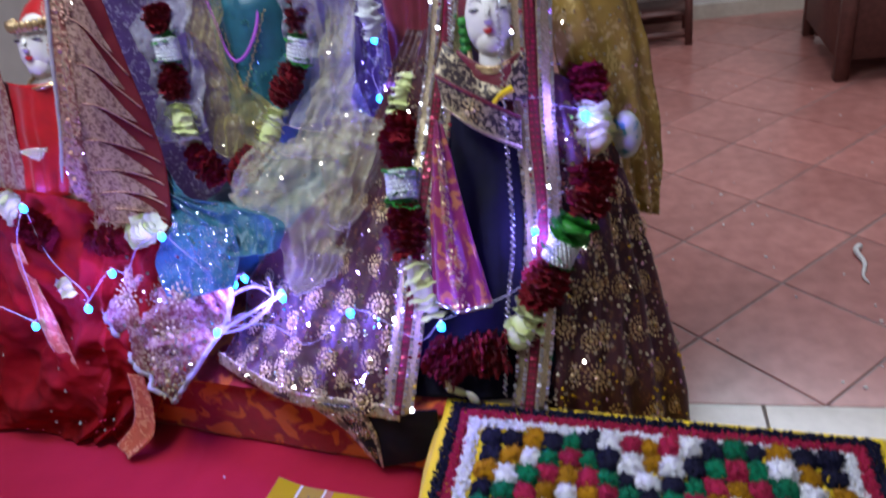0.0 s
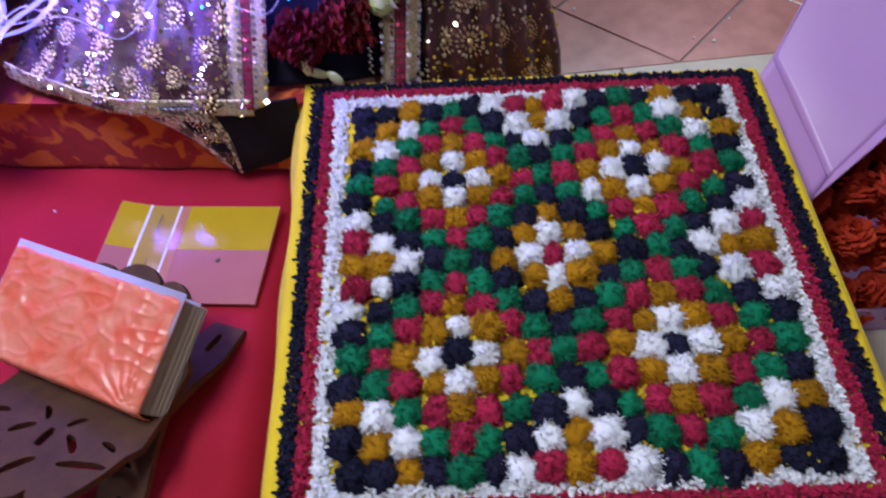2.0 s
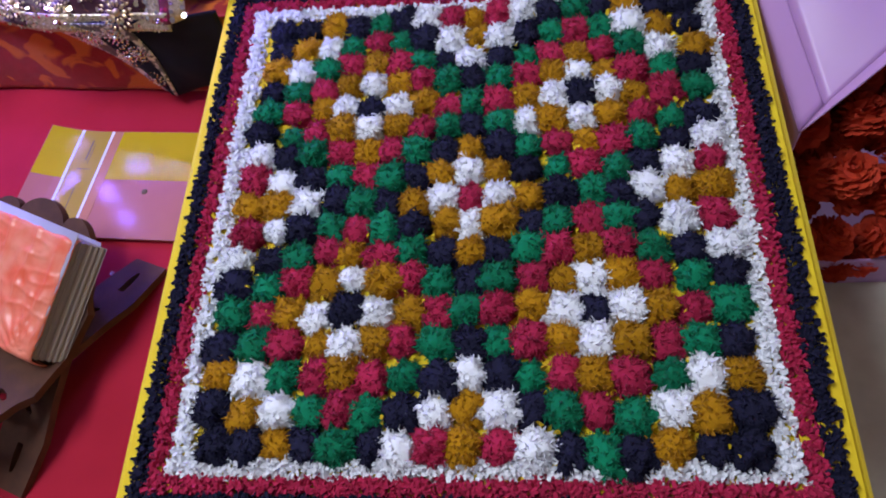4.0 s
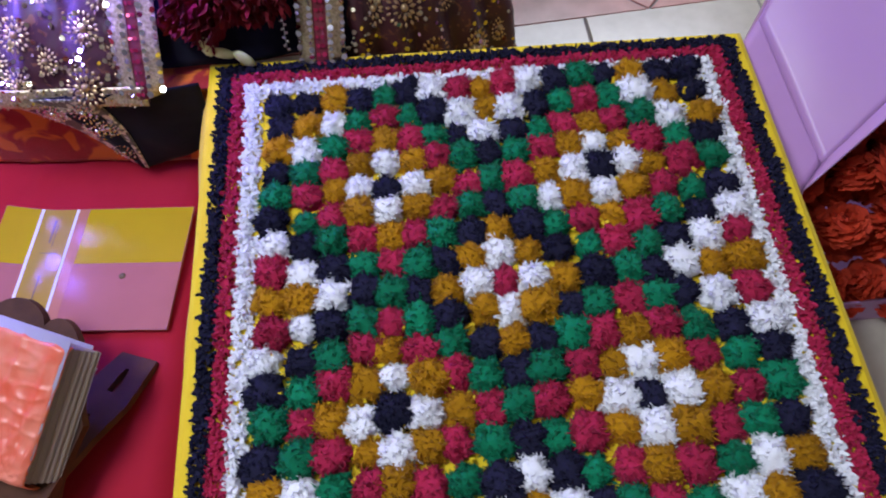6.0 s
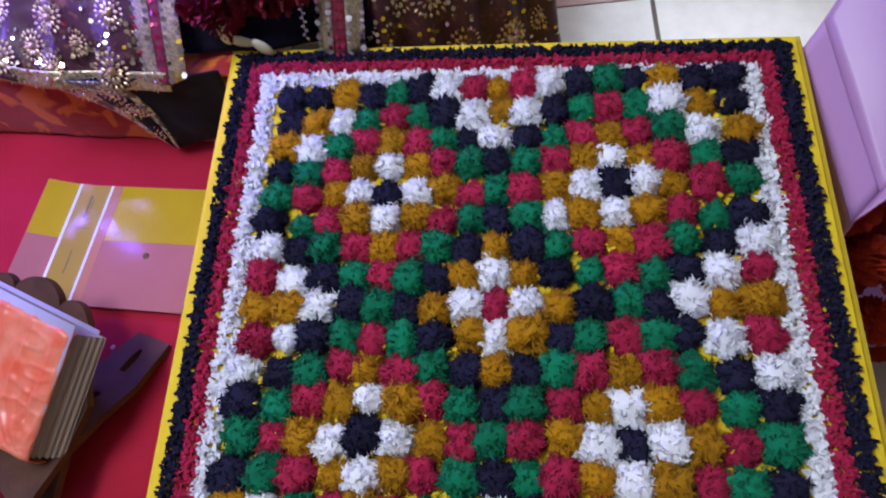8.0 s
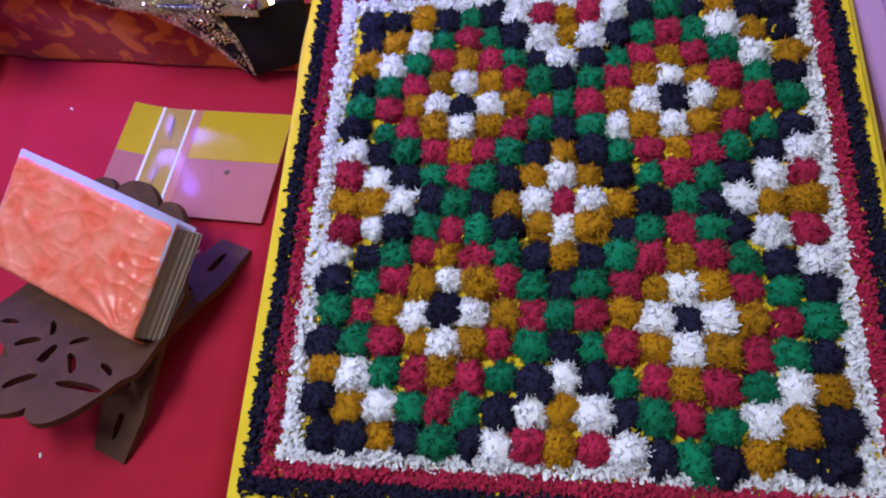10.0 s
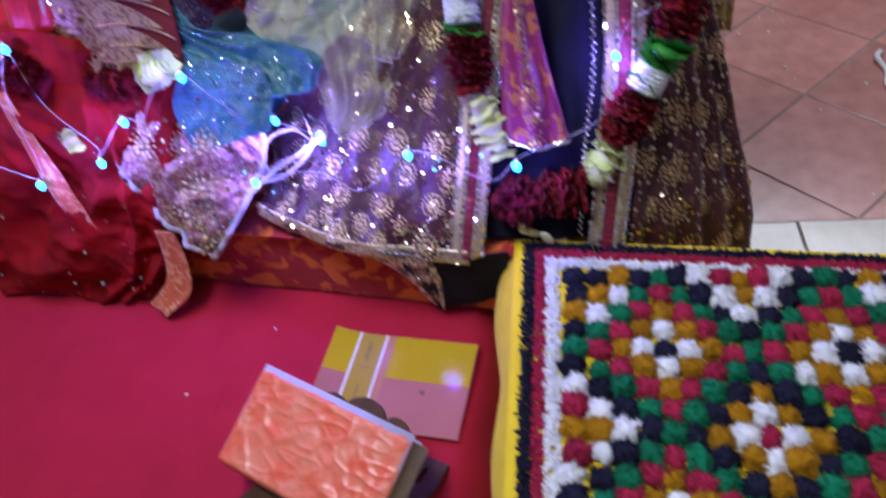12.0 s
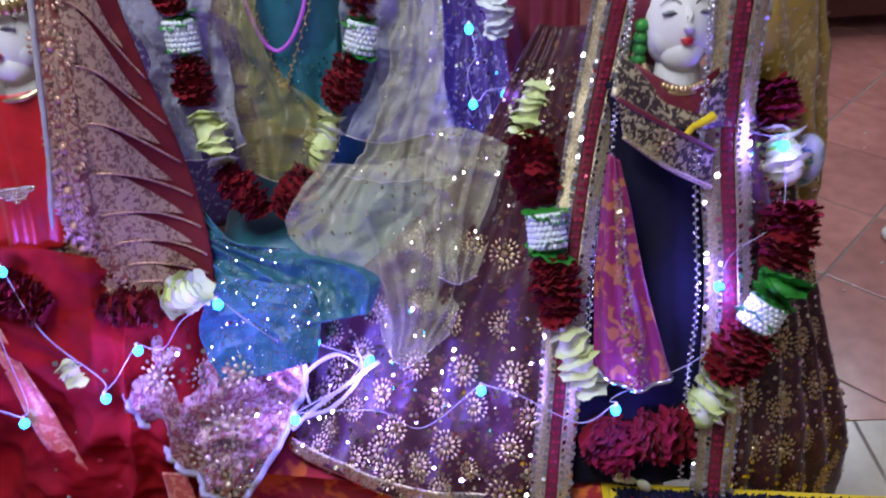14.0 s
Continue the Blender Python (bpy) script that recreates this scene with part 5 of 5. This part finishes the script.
back = Cloth([[(-1.750, 1.320, 1.500), (-1.400, 1.300, 1.500), (-1.000, 1.320, 1.500)], [(-1.750, 1.290, 1.100), (-1.400, 1.270, 1.100), (-1.000, 1.290, 1.100)], [(-1.750, 1.260, 0.400), (-1.400, 1.240, 0.400), (-1.000, 1.260, 0.400)]], folds=4, depth=0.01, crumple=0.01, seed=33)
tagged(cloth_part("dark_drape", back, PURPLEFOIL, nu=60, nv=60), "dark purple sequinned cloth behind the seated idol", "drape")
pouch = bmesh.new()
ball(pouch, (-0.040, 0.790, 0.815), (0.032, 0.028, 0.052), 20, 14)
tagged(part("beaded_pouch", pouch, printed("pouch_print", (0.58, 0.60, 0.52), (0.04, 0.20, 0.22), 34, 0.60, 0.6)), "small white pouch with teal and red print", "pouch")


# ---- things on the red cover ----
booklet = thing("booklet", "thin pink and yellow printed paper folder lying flat", "folder", (-0.672, 0.198, 0.2035))
booklet.rotation_euler = (0, 0, radians(-5.0))
PINK = material("pink_gloss_paper", (0.45, 0.16, 0.15), 0.13, scale=10, amount=0.2, bump=0.02, spec=0.18, stain=0.05)
PAPERYEL = material("yellow_gloss_paper", (0.50, 0.34, 0.015), 0.13, scale=10, amount=0.15, bump=0.02, spec=0.18)
OCHREPAPER = material("ochre_paper", (0.42, 0.27, 0.05), 0.13, scale=10, amount=0.15, bump=0.02, spec=0.18)
WHITEPAPER = material("white_paper", (0.78, 0.76, 0.74), 0.5, scale=40, amount=0.1, bump=0.1)
INK = material("grey_brown_ink", (0.16, 0.10, 0.05), 0.6, bump=0.0)
ORANGEPAPER = material("salmon_paper", (0.50, 0.20, 0.13), 0.13, scale=10, amount=0.1, bump=0.02, spec=0.18)


def plate(name, x0, x1, y0, y1, z, h, mt, parent, bend=0.0, label=""):
    bm = bmesh.new()
    n = 16
    f = lambda x, y: 0.028 * max(0, (-x - 0.05) / 0.12) ** 2 + bend
    lo = [[bm.verts.new((x0 + (x1 - x0) * i / n, y, z + f(x0 + (x1 - x0) * i / n, y))) for y in (y0, (y0 + y1) / 2, y1)] for i in range(n + 1)]
    hi = [[bm.verts.new(v.co + Vector((0, 0, h))) for v in r] for r in lo]
    for i in range(n):
        for j in range(2):
            bm.faces.new((hi[i][j], hi[i + 1][j], hi[i + 1][j + 1], hi[i][j + 1]))
            bm.faces.new((lo[i][j], lo[i][j + 1], lo[i + 1][j + 1], lo[i + 1][j]))
    for r0, r1 in ((lo, hi),):
        for i in range(n):
            bm.faces.new((r0[i][0], r0[i + 1][0], r1[i + 1][0], r1[i][0]))
            bm.faces.new((r0[i + 1][2], r0[i][2], r1[i][2], r1[i + 1][2]))
        for i in (0, n):
            for j in range(2):
                bm.faces.new((r0[i][j], r1[i][j], r1[i][j + 1], r0[i][j + 1]))
    bmesh.ops.recalc_face_normals(bm, faces=bm.faces)
    return part(name, bm, mt, parent, label, smooth=False)


plate("cover", -0.150, 0.170, -0.112, 0.112, 0.0, 0.004, PINK, booklet, label="glossy pink cover")
plate("yellow_field", -0.149, -0.096, 0.005, 0.111, 0.004, 0.0004, PAPERYEL, booklet)
plate("yellow_field", -0.012, 0.169, 0.006, 0.111, 0.004, 0.0004, PAPERYEL, booklet)
plate("middle_field", -0.090, -0.036, -0.111, 0.111, 0.004, 0.0004, OCHREPAPER, booklet)
plate("salmon_field", -0.030, -0.0125, -0.111, 0.111, 0.004, 0.0004, ORANGEPAPER, booklet)
plate("white_rule", -0.0955, -0.0905, -0.1115, 0.1115, 0.0044, 0.0003, WHITEPAPER, booklet)
plate("white_rule", -0.0355, -0.0305, -0.1115, 0.1115, 0.0044, 0.0003, WHITEPAPER, booklet)
for x, w, y in ((-0.066, 0.0035, 0.070), (-0.060, 0.0012, 0.062), (-0.064, 0.0022, -0.035)):
    plate("print_bar", x - w / 2, x + w / 2, y - 0.024, y + 0.020, 0.0045, 0.0002, INK, booklet)
plate("print_bar", -0.076, -0.048, 0.026, 0.0275, 0.0045, 0.0002, INK, booklet)
bm = bmesh.new()
bmesh.ops.create_cone(bm, cap_ends=True, segments=16, radius1=0.0055, radius2=0.0055, depth=0.0005)
bmesh.ops.translate(bm, verts=bm.verts, vec=(0.076, -0.018, 0.0046))
part("dot", bm, INK, booklet)

# folding book stand: two pierced boards crossing at the hinge
WOOD = material("walnut_wood", (0.100, 0.042, 0.024), 0.6, scale=35, dark=(0.055, 0.022, 0.014), amount=0.7, bump=0.25, bump_scale=160, stain=0.15, spec=0.2)
stand = thing("book_stand", "carved dark wooden folding book stand, open", "book stand", (-0.724, -0.107, 0.264))
stand.rotation_euler = (0, 0, radians(-20.0))


def slot(x, y, w, h, turn):
    pts = []
    for k in range(10):
        a = 2 * math.pi * k / 10
        px, py = w / 2 * math.copysign(abs(math.cos(a)) ** 0.7, math.cos(a)), h / 2 * math.copysign(abs(math.sin(a)) ** 0.9, math.sin(a)) * (1 + 0.25 * math.sin(3 * a))
        pts.append((x + px * math.cos(turn) - py * math.sin(turn), y + px * math.sin(turn) + py * math.cos(turn)))
    return pts


def pierced(outline, slots, thick):
    bm = bmesh.new()
    for loop in (outline, *slots):
        vs = [bm.verts.new((x, y, 0)) for x, y in loop]
        for a, b in zip(vs, vs[1:] + vs[:1]):
            bm.edges.new((a, b))
    bmesh.ops.triangle_fill(bm, use_beauty=True, edges=bm.edges[:], normal=(0, 0, 1))
    r = bmesh.ops.extrude_face_region(bm, geom=bm.faces[:])
    bmesh.ops.translate(bm, verts=[v for v in r["geom"] if isinstance(v, bmesh.types.BMVert)], vec=(0, 0, thick))
    bmesh.ops.recalc_face_normals(bm, faces=bm.faces)
    return bm


def board_outline():
    """Half-width 0.145; lobed top edge, plain waist, two feet with an arch between."""
    pts = []
    for k in range(49):
        t = k / 48
        x = 0.132 - 0.264 * t
        y = 0.172 + 0.026 * abs(math.sin(t * math.pi * 3)) ** 0.6 + 0.012 * math.sin(t * math.pi) - 0.080 * (2 * t - 1) ** 4
        pts.append((x, y))
    pts += [(-0.145, 0.07), (-0.135, 0.0), (-0.140, -0.06), (-0.150, -0.12), (-0.145, -0.200), (-0.085, -0.200), (-0.070, -0.13)]
    pts += [(0.07 * -math.cos(math.pi * k / 10), -0.12 + 0.07 * math.sin(math.pi * k / 10)) for k in range(1, 10)]
    pts += [(0.070, -0.13), (0.085, -0.200), (0.145, -0.200), (0.150, -0.12), (0.140, -0.06), (0.135, 0.0), (0.145, 0.07)]
    return pts


SLOTS = [slot(-0.085, 0.125, 0.075, 0.012, 0.25), slot(0.085, 0.125, 0.075, 0.012, -0.25), slot(0.0, 0.155, 0.050, 0.013, 0.9), slot(-0.045, 0.100, 0.040, 0.012, -0.7), slot(0.045, 0.100, 0.040, 0.012, 0.7),
         slot(0.0, 0.105, 0.016, 0.035, 0.0), slot(-0.10, 0.085, 0.03, 0.010, -0.3), slot(0.10, 0.085, 0.03, 0.010, 0.3), slot(-0.025, 0.065, 0.03, 0.010, 0.8), slot(0.03, 0.065, 0.03, 0.010, -0.8),
         slot(-0.112, -0.150, 0.012, 0.045, 0.0), slot(0.112, -0.150, 0.012, 0.045, 0.0), slot(-0.10, -0.08, 0.03, 0.010, 0.8), slot(0.10, -0.08, 0.03, 0.010, -0.8)]
for s in (1, -1):
    ob = part("board", pierced(board_outline(), SLOTS, 0.013), WOOD, stand, smooth=False)
    # board leans 19.5 degrees from the ground, towards or away from the reader
    ob.matrix_basis = pose(0, 0, 0, 0, 0, 0 if s == 1 else 180) @ pose(0, 0, 0, 19.5, 0, 0) @ Matrix.Translation((0, 0, -0.0065))
for x in (-0.10, -0.05, 0.0, 0.05, 0.10):
    bm = bmesh.new()
    tube(bm, [(x - 0.022, 0, 0), (x + 0.022, 0, 0)], 0.011, 12)
    part("hinge_knuckle", bm, WOOD, stand)

# thick book wrapped in orange plastic
# the second tone is paler: shiny streaks of the plastic put into the colour
WRAP = material("orange_plastic_wrap", (0.80, 0.12, 0.060), 0.36, scale=26, dark=(0.82, 0.27, 0.18), amount=0.9, bump=0.25, bump_scale=60, coat=0.12)
PAGES = material("worn_page_edges", (0.36, 0.29, 0.24), 0.8, scale=6, amount=0.5, bump=0.3, bump_scale=200)
LILACPAPER = material("lilac_endpaper", (0.52, 0.48, 0.62), 0.6, scale=20, amount=0.2, bump=0.1)
book = thing("wrapped_book", "thick old book wrapped in creased orange plastic", "book")
book.matrix_basis = Matrix.Translation((-0.723, -0.030, 0.322)) @ pose(0, 0, 0, 0, 0, -23) @ pose(0, 0, 0, 22, 0, 0)
BW, BH, BT = 0.338, 0.180, 0.046


def wrap_sheet():
    bm = bmesh.new()
    n = 110
    g = []
    for j in range(81):
        row = []
        for i in range(n + 1):
            x, y = (i / n - 0.5) * BW, (j / 80 - 0.5) * BH
            p = Vector((x, y, 0.0))
            r1 = abs(noise.noise(p * 16 + Vector((3, 1, 0)))) ** 0.7
            r2 = abs(noise.noise(p * 38 + Vector((7, 2, 0)))) ** 0.7
            fan = abs(math.sin(math.atan2(y + BH * 0.5, x - BW * 0.46) * 11 + 2 * noise.noise(p * 9)))
            near = math.exp(-((x - BW * 0.46) ** 2 + (y + BH * 0.5) ** 2) / 0.012)
            round_off = 0.006 * (max(0, abs(2 * x / BW) - 0.94) / 0.06) ** 2 + 0.006 * (max(0, abs(2 * y / BH) - 0.92) / 0.08) ** 2
            row.append(bm.verts.new((x, y, BT / 2 + 0.0045 + 0.0022 * max(0, 1 - 6 * abs(noise.noise(p * 11 + Vector((x * 9, 2, 5))))) + 0.0014 * max(0, 1 - 5 * abs(noise.noise(Vector((x * 14 + y * 22, y * 30 - x * 12, 4))))) - 0.0025 * r1 - 0.0016 * r2 + 0.004 * fan * near - round_off)))
        g.append(row)
    for a, b in zip(g, g[1:]):
        for i in range(n):
            bm.faces.new((a[i], a[i + 1], b[i + 1], b[i]))
    # turned down over the spine side and the foot
    for edge, d in (([r[0] for r in g], Vector((-0.003, 0, 0))), (g[0], Vector((0, -0.003, 0)))):
        prev = edge
        for k in range(1, 7):
            ring = [bm.verts.new(v.co + Vector((d.x * min(k, 2), d.y * min(k, 2), -BT * k / 6 + 0.001 * noise.noise(v.co * 40 + Vector((0, 0, k)))))) for v in edge]
            for q in range(len(edge) - 1):
                bm.faces.new((prev[q], prev[q + 1], ring[q + 1], ring[q]))
            prev = ring
    bmesh.ops.recalc_face_normals(bm, faces=bm.faces)
    return bm


wrap = wrap_sheet()
bmesh.ops.translate(wrap, verts=wrap.verts, vec=(-0.017, 0, 0))
thicken(part("plastic_wrap", wrap, WRAP, book, "creased orange plastic wrap"), 0.0008)
bm = bmesh.new()
rings = []
for k in range(45):
    e = 0.0014 * (k % 2) + 0.0012 * math.sin(k * 0.9) + 0.0008 * math.sin(k * 2.3)
    w, h, z = (BW - 0.008) / 2 - e, (BH - 0.006) / 2 - e, -BT / 2 + k * BT / 44
    rings.append([bm.verts.new((x, y, z)) for x, y in ((-w, -h), (w + 0.010 - 0.022 * k / 44, -h), (w + 0.010 - 0.022 * k / 44, h), (-w, h))])
for q, r in zip(rings, rings[1:]):
    for k in range(4):
        bm.faces.new((q[k], q[(k + 1) % 4], r[(k + 1) % 4], r[k]))
bm.faces.new(rings[0][::-1])
bm.faces.new(rings[-1])
bmesh.ops.translate(bm, verts=bm.verts, vec=(-0.010, 0, 0))
part("page_block", bm, PAGES, book, "browned uneven page edges", smooth=False)
bm = bmesh.new()
box(bm, (-0.016, 0.006, BT / 2 - 0.001), (BW - 0.004, BH + 0.006, 0.004), bevel=0.001)
part("cover_board", bm, LILACPAPER, book, "pale lilac cover board")
bm = bmesh.new()
box(bm, (-0.014, 0.0, -BT / 2 - 0.0005), (BW - 0.010, BH + 0.004, 0.004), bevel=0.001)
part("cover_board", bm, LILACPAPER, book)

# ---- lilac bag of marigolds beside the table ----
LILACBAG = material("lilac_plastic", (0.55, 0.30, 0.62), 0.38, scale=4, amount=0.12, bump=0.05, bump_scale=30, stain=0.05)
bag = thing("lilac_bag", "stiff lilac plastic bag lying open, full of flowers", "bag")


def panel(name, pts, parent, n=14, sag=0.004, seed=1, label=""):
    a, b, c, d = (Vector(p) for p in pts)
    bm = bmesh.new()
    g = []
    for j in range(n + 1):
        row = []
        for i in range(n + 1):
            p = a.lerp(b, i / n).lerp(d.lerp(c, i / n), j / n)
            row.append(bm.verts.new(p + Vector((0, 0, 1)) * noise.noise(p * 9 + Vector((seed, 0, 0))) * sag))
        g.append(row)
    for q, w in zip(g, g[1:]):
        for i in range(n):
            bm.faces.new((q[i], q[i + 1], w[i + 1], w[i]))
    return thicken(part(name, bm, LILACBAG, parent, label), 0.0025)


panel("side_panel", [(0.437, 0.141, 0.312), (0.476, 0.180, 0.318), (0.428, 0.405, 0.388), (0.398, 0.372, 0.375)], bag, seed=2, sag=0.003)
panel("outer_side", [(0.430, 0.130, 0.004), (0.437, 0.141, 0.312), (0.398, 0.372, 0.375), (0.405, 0.42, 0.004)], bag, seed=5, sag=0.002)
panel("top_panel", [(0.476, 0.180, 0.318), (0.735, 0.345, 0.490), (0.70, 0.76, 0.68), (0.428, 0.405, 0.388)], bag, seed=3, n=24)
panel("back_panel", [(0.398, 0.372, 0.375), (0.428, 0.405, 0.388), (0.70, 0.76, 0.68), (0.66, 0.80, 0.004)], bag, seed=4)
panel("hem", [(0.437, 0.141, 0.312), (0.476, 0.180, 0.3195), (0.735, 0.345, 0.4915), (0.712, 0.300, 0.470)], bag, seed=3, sag=0.002, label="folded lilac hem")
panel("front_lip", [(0.445, 0.062, 0.004), (0.72, 0.062, 0.004), (0.73, 0.060, 0.090), (0.438, 0.060, 0.085)], bag, seed=6)
panel("floor_panel", [(0.430, 0.062, 0.004), (0.72, 0.062, 0.004), (0.80, 0.70, 0.004), (0.405, 0.42, 0.004)], bag, seed=7, sag=0.0005)
panel("far_side", [(0.72, 0.062, 0.004), (0.73, 0.060, 0.090), (0.735, 0.345, 0.490), (0.80, 0.70, 0.004)], bag, seed=8)

MARIGOLD = material("orange_marigold", (0.60, 0.045, 0.008), 0.8, scale=70, dark=(0.38, 0.016, 0.004), amount=0.8, bump=0.3, random=0.15)


def marigold_mesh(seed):
    rnd = random.Random(seed)
    bm = bmesh.new()
    ball(bm, (0, 0, 0), 0.024, 10, 7)
    for ring in range(7):
        el = -0.5 + ring * 0.33
        count = max(4, int(20 * math.cos(max(el, 0))))
        for k in range(count):
            w = 2 * math.pi * (k + rnd.random() * 0.6) / count
            d = Vector((math.cos(w) * math.cos(el), math.sin(w) * math.cos(el), math.sin(el)))
            t = Vector((-math.sin(w), math.cos(w), 0))
            n = d.cross(t)
            s = rnd.uniform(0.011, 0.015)
            p = d * 0.022
            q = d * (0.030 + 0.005 * rnd.random()) + n * rnd.uniform(-0.004, 0.006)
            vs = [bm.verts.new(x) for x in (p - t * s * 0.35, p + t * s * 0.35, q + t * s * 0.55 + n * 0.003, q + d * 0.004, q - t * s * 0.55 - n * 0.003)]
            bm.faces.new((vs[0], vs[1], vs[2], vs[3]))
            bm.faces.new((vs[0], vs[3], vs[4]))
    return mesh_of("marigold", bm, MARIGOLD, smooth=False)


heads = [marigold_mesh(500 + k) for k in range(3)]
rnd = random.Random(9)
spots = []
for row in range(5):
    for col in range(5):
        for layer in range(2):
            x = 0.475 + col * 0.060 + rnd.uniform(-0.012, 0.012) + 0.012 * (row % 2)
            y = 0.085 + row * 0.055 + rnd.uniform(-0.010, 0.010)
            top = (0.115, 0.195, 0.262, 0.27, 0.28)[row] + 0.018 * col * (row > 0)
            spots.append((x, y, top - 0.062 * layer))
for x, y, z in spots:
    ob = new("marigold", rnd.choice(heads))
    k = rnd.uniform(0.9, 1.15)
    ob.matrix_basis = Matrix.LocRotScale((x, y, max(z, 0.04)), Euler((rnd.uniform(-0.9, 0.5), rnd.uniform(-0.6, 0.6), rnd.uniform(0, 6.28))), (k, k, k))
    tagged(ob, "ruffled orange marigold head in the lilac bag", "flower", "marigolds in the bag")

# ---- furniture across the room ----
desk = thing("dark_table", "dark wooden table with thick square legs", "table")
# deep panels and a back board fill the dark region below the tabletop
for nm, c, s in (("tabletop", (1.75, 3.70, 0.74), (1.75, 1.0, 0.05)), ("apron", (1.75, 3.27, 0.42), (1.50, 0.03, 0.62)), ("apron", (0.95, 3.70, 0.42), (0.03, 0.76, 0.62)), ("leg", (0.965, 3.28, 0.36), (0.065, 0.065, 0.72)), ("leg", (2.55, 3.28, 0.36), (0.065, 0.065, 0.72)),
                  ("leg", (0.965, 4.12, 0.36), (0.065, 0.065, 0.72)), ("leg", (2.55, 4.12, 0.36), (0.065, 0.065, 0.72)), ("back_board", (1.75, 4.0, 0.36), (1.55, 0.03, 0.66))):
    bm = bmesh.new()
    box(bm, c, s, bevel=0.004)
    part(nm, bm, DARKWOOD, desk)
rack = thing("wooden_rack", "dark wooden stool frame against the far wall", "stool")
for nm, c, s in (("leg", (0.27, 4.15, 0.24), (0.045, 0.045, 0.48)), ("leg", (-0.28, 4.15, 0.24), (0.045, 0.045, 0.48)), ("leg", (0.27, 4.55, 0.24), (0.045, 0.045, 0.48)), ("leg", (-0.28, 4.55, 0.24), (0.045, 0.045, 0.48)),
                  ("rail", (0.0, 4.15, 0.07), (0.52, 0.03, 0.04)), ("rail", (0.0, 4.55, 0.07), (0.52, 0.03, 0.04)), ("shelf", (0.0, 4.35, 0.20), (0.52, 0.40, 0.02)), ("seat", (0.0, 4.35, 0.50), (0.60, 0.46, 0.03))):
    bm = bmesh.new()
    box(bm, c, s, bevel=0.003)
    part(nm, bm, DARKWOOD, rack)

# scraps on the floor and the cover
SCRAP = material("white_scrap", (0.75, 0.74, 0.72), 0.7, bump=0.2)
bm = bmesh.new()
rnd = random.Random(12)
for k in range(46):
    x, y = rnd.uniform(0.08, 0.9), rnd.uniform(0.9, 3.4)
    s = rnd.uniform(0.003, 0.009)
    box(bm, (x, y, 0.0025), (s, s * rnd.uniform(0.4, 1.6), 0.003), Matrix.Rotation(rnd.uniform(0, 3), 4, "Z"))
for x, y in ((-1.02, -0.235), (-0.62, 0.02), (-1.12, 0.15), (-0.80, -0.33), (-0.97, 0.33)):
    box(bm, (x, y, 0.199), (0.007, 0.004, 0.003), Matrix.Rotation(rnd.uniform(0, 3), 4, "Z"))
tagged(part("scrap_litter", bm, SCRAP, smooth=False), "tiny white scraps scattered on the floor", "scraps", kind="stuff")
bm = bmesh.new()
tube(bm, smooth_line([(0.685, 1.64, 0.006), (0.665, 1.60, 0.012), (0.675, 1.53, 0.008), (0.655, 1.46, 0.006), (0.662, 1.42, 0.006)], 16), lambda t: 0.011 - 0.008 * t, 7)
tagged(part("paper_twist", bm, SCRAP), "crumpled white paper twist on the tiles", "paper")


# ---- floor tiles ----
def tile_mesh(name, w, d, mt):
    bm = bmesh.new()
    box(bm, (0, 0, 0), (w, d, 0.010))
    top = [e for e in bm.edges if all(v.co.z > 0 for v in e.verts)]
    bmesh.ops.bevel(bm, geom=top, offset=0.002, segments=1, affect="EDGES")
    return mesh_of(name, bm, mt, smooth=False)


SIDE = 0.397
terracotta = tile_mesh("tile", SIDE - 0.007, SIDE - 0.007, TERRACOTTA)
turn = radians(45 + 2.0)
across, along = Vector((math.cos(turn), math.sin(turn), 0)) * SIDE, Vector((-math.sin(turn), math.cos(turn), 0)) * SIDE
corner = Vector((0.436, 0.868, 0))
tiles = 0
rnd = random.Random(8)
for i in range(-18, 19):
    for j in range(-18, 19):
        p = corner + across * (i + 0.5) + along * (j + 0.5)
        if p.y < 1.05 or p.y > 4.95 or p.x < -3.02 or p.x > 3.62 or tiles >= 300:
            continue
        ob = new("tile", terracotta)
        ob.parent = floor
        ob.matrix_basis = pose(p.x, p.y, -0.005 + rnd.uniform(-0.0006, 0.0006), 0, 0, math.degrees(turn) + 90 * rnd.randrange(4))
        tiles += 1
# cut tiles along the border
cut = bmesh.new()
for i in range(-6, 6):
    p = corner + (across - along) * i * 1.0
    h = SIDE * 0.7071 - 0.006
    d = (across - along).normalized()
    n = Vector((-d.y, d.x, 0))
    a = [p + d * 0.006 + n * 0.003, p + d * (2 * h + 0.006) + n * 0.003, p + d * (h + 0.006) + n * (h - 0.002)]
    lo = [cut.verts.new((q.x, q.y, -0.008)) for q in a]
    hi = [cut.verts.new((q.x, q.y, 0.0)) for q in a]
    cut.faces.new(hi)
    for k in range(3):
        cut.faces.new((lo[k], lo[(k + 1) % 3], hi[(k + 1) % 3], hi[k]))
part("cut_tiles", cut, TERRACOTTA, floor, smooth=False)
beige = tile_mesh("tile", 0.394, 0.394, BEIGE)
for i in range(-9, 9):
    for j in range(0, 10):
        x, y = 0.285 + (i + 0.5) * 0.40, -(j + 0.5) * 0.40
        ob = new("tile", beige)
        ob.parent = floor
        ob.matrix_basis = Matrix.Translation((0, 0.857, 0)) @ pose(0, 0, 0, 0, 0, 2.0) @ pose(x, y, -0.005 + rnd.uniform(-0.0005, 0.0005), 0, 0, 90 * rnd.randrange(4))
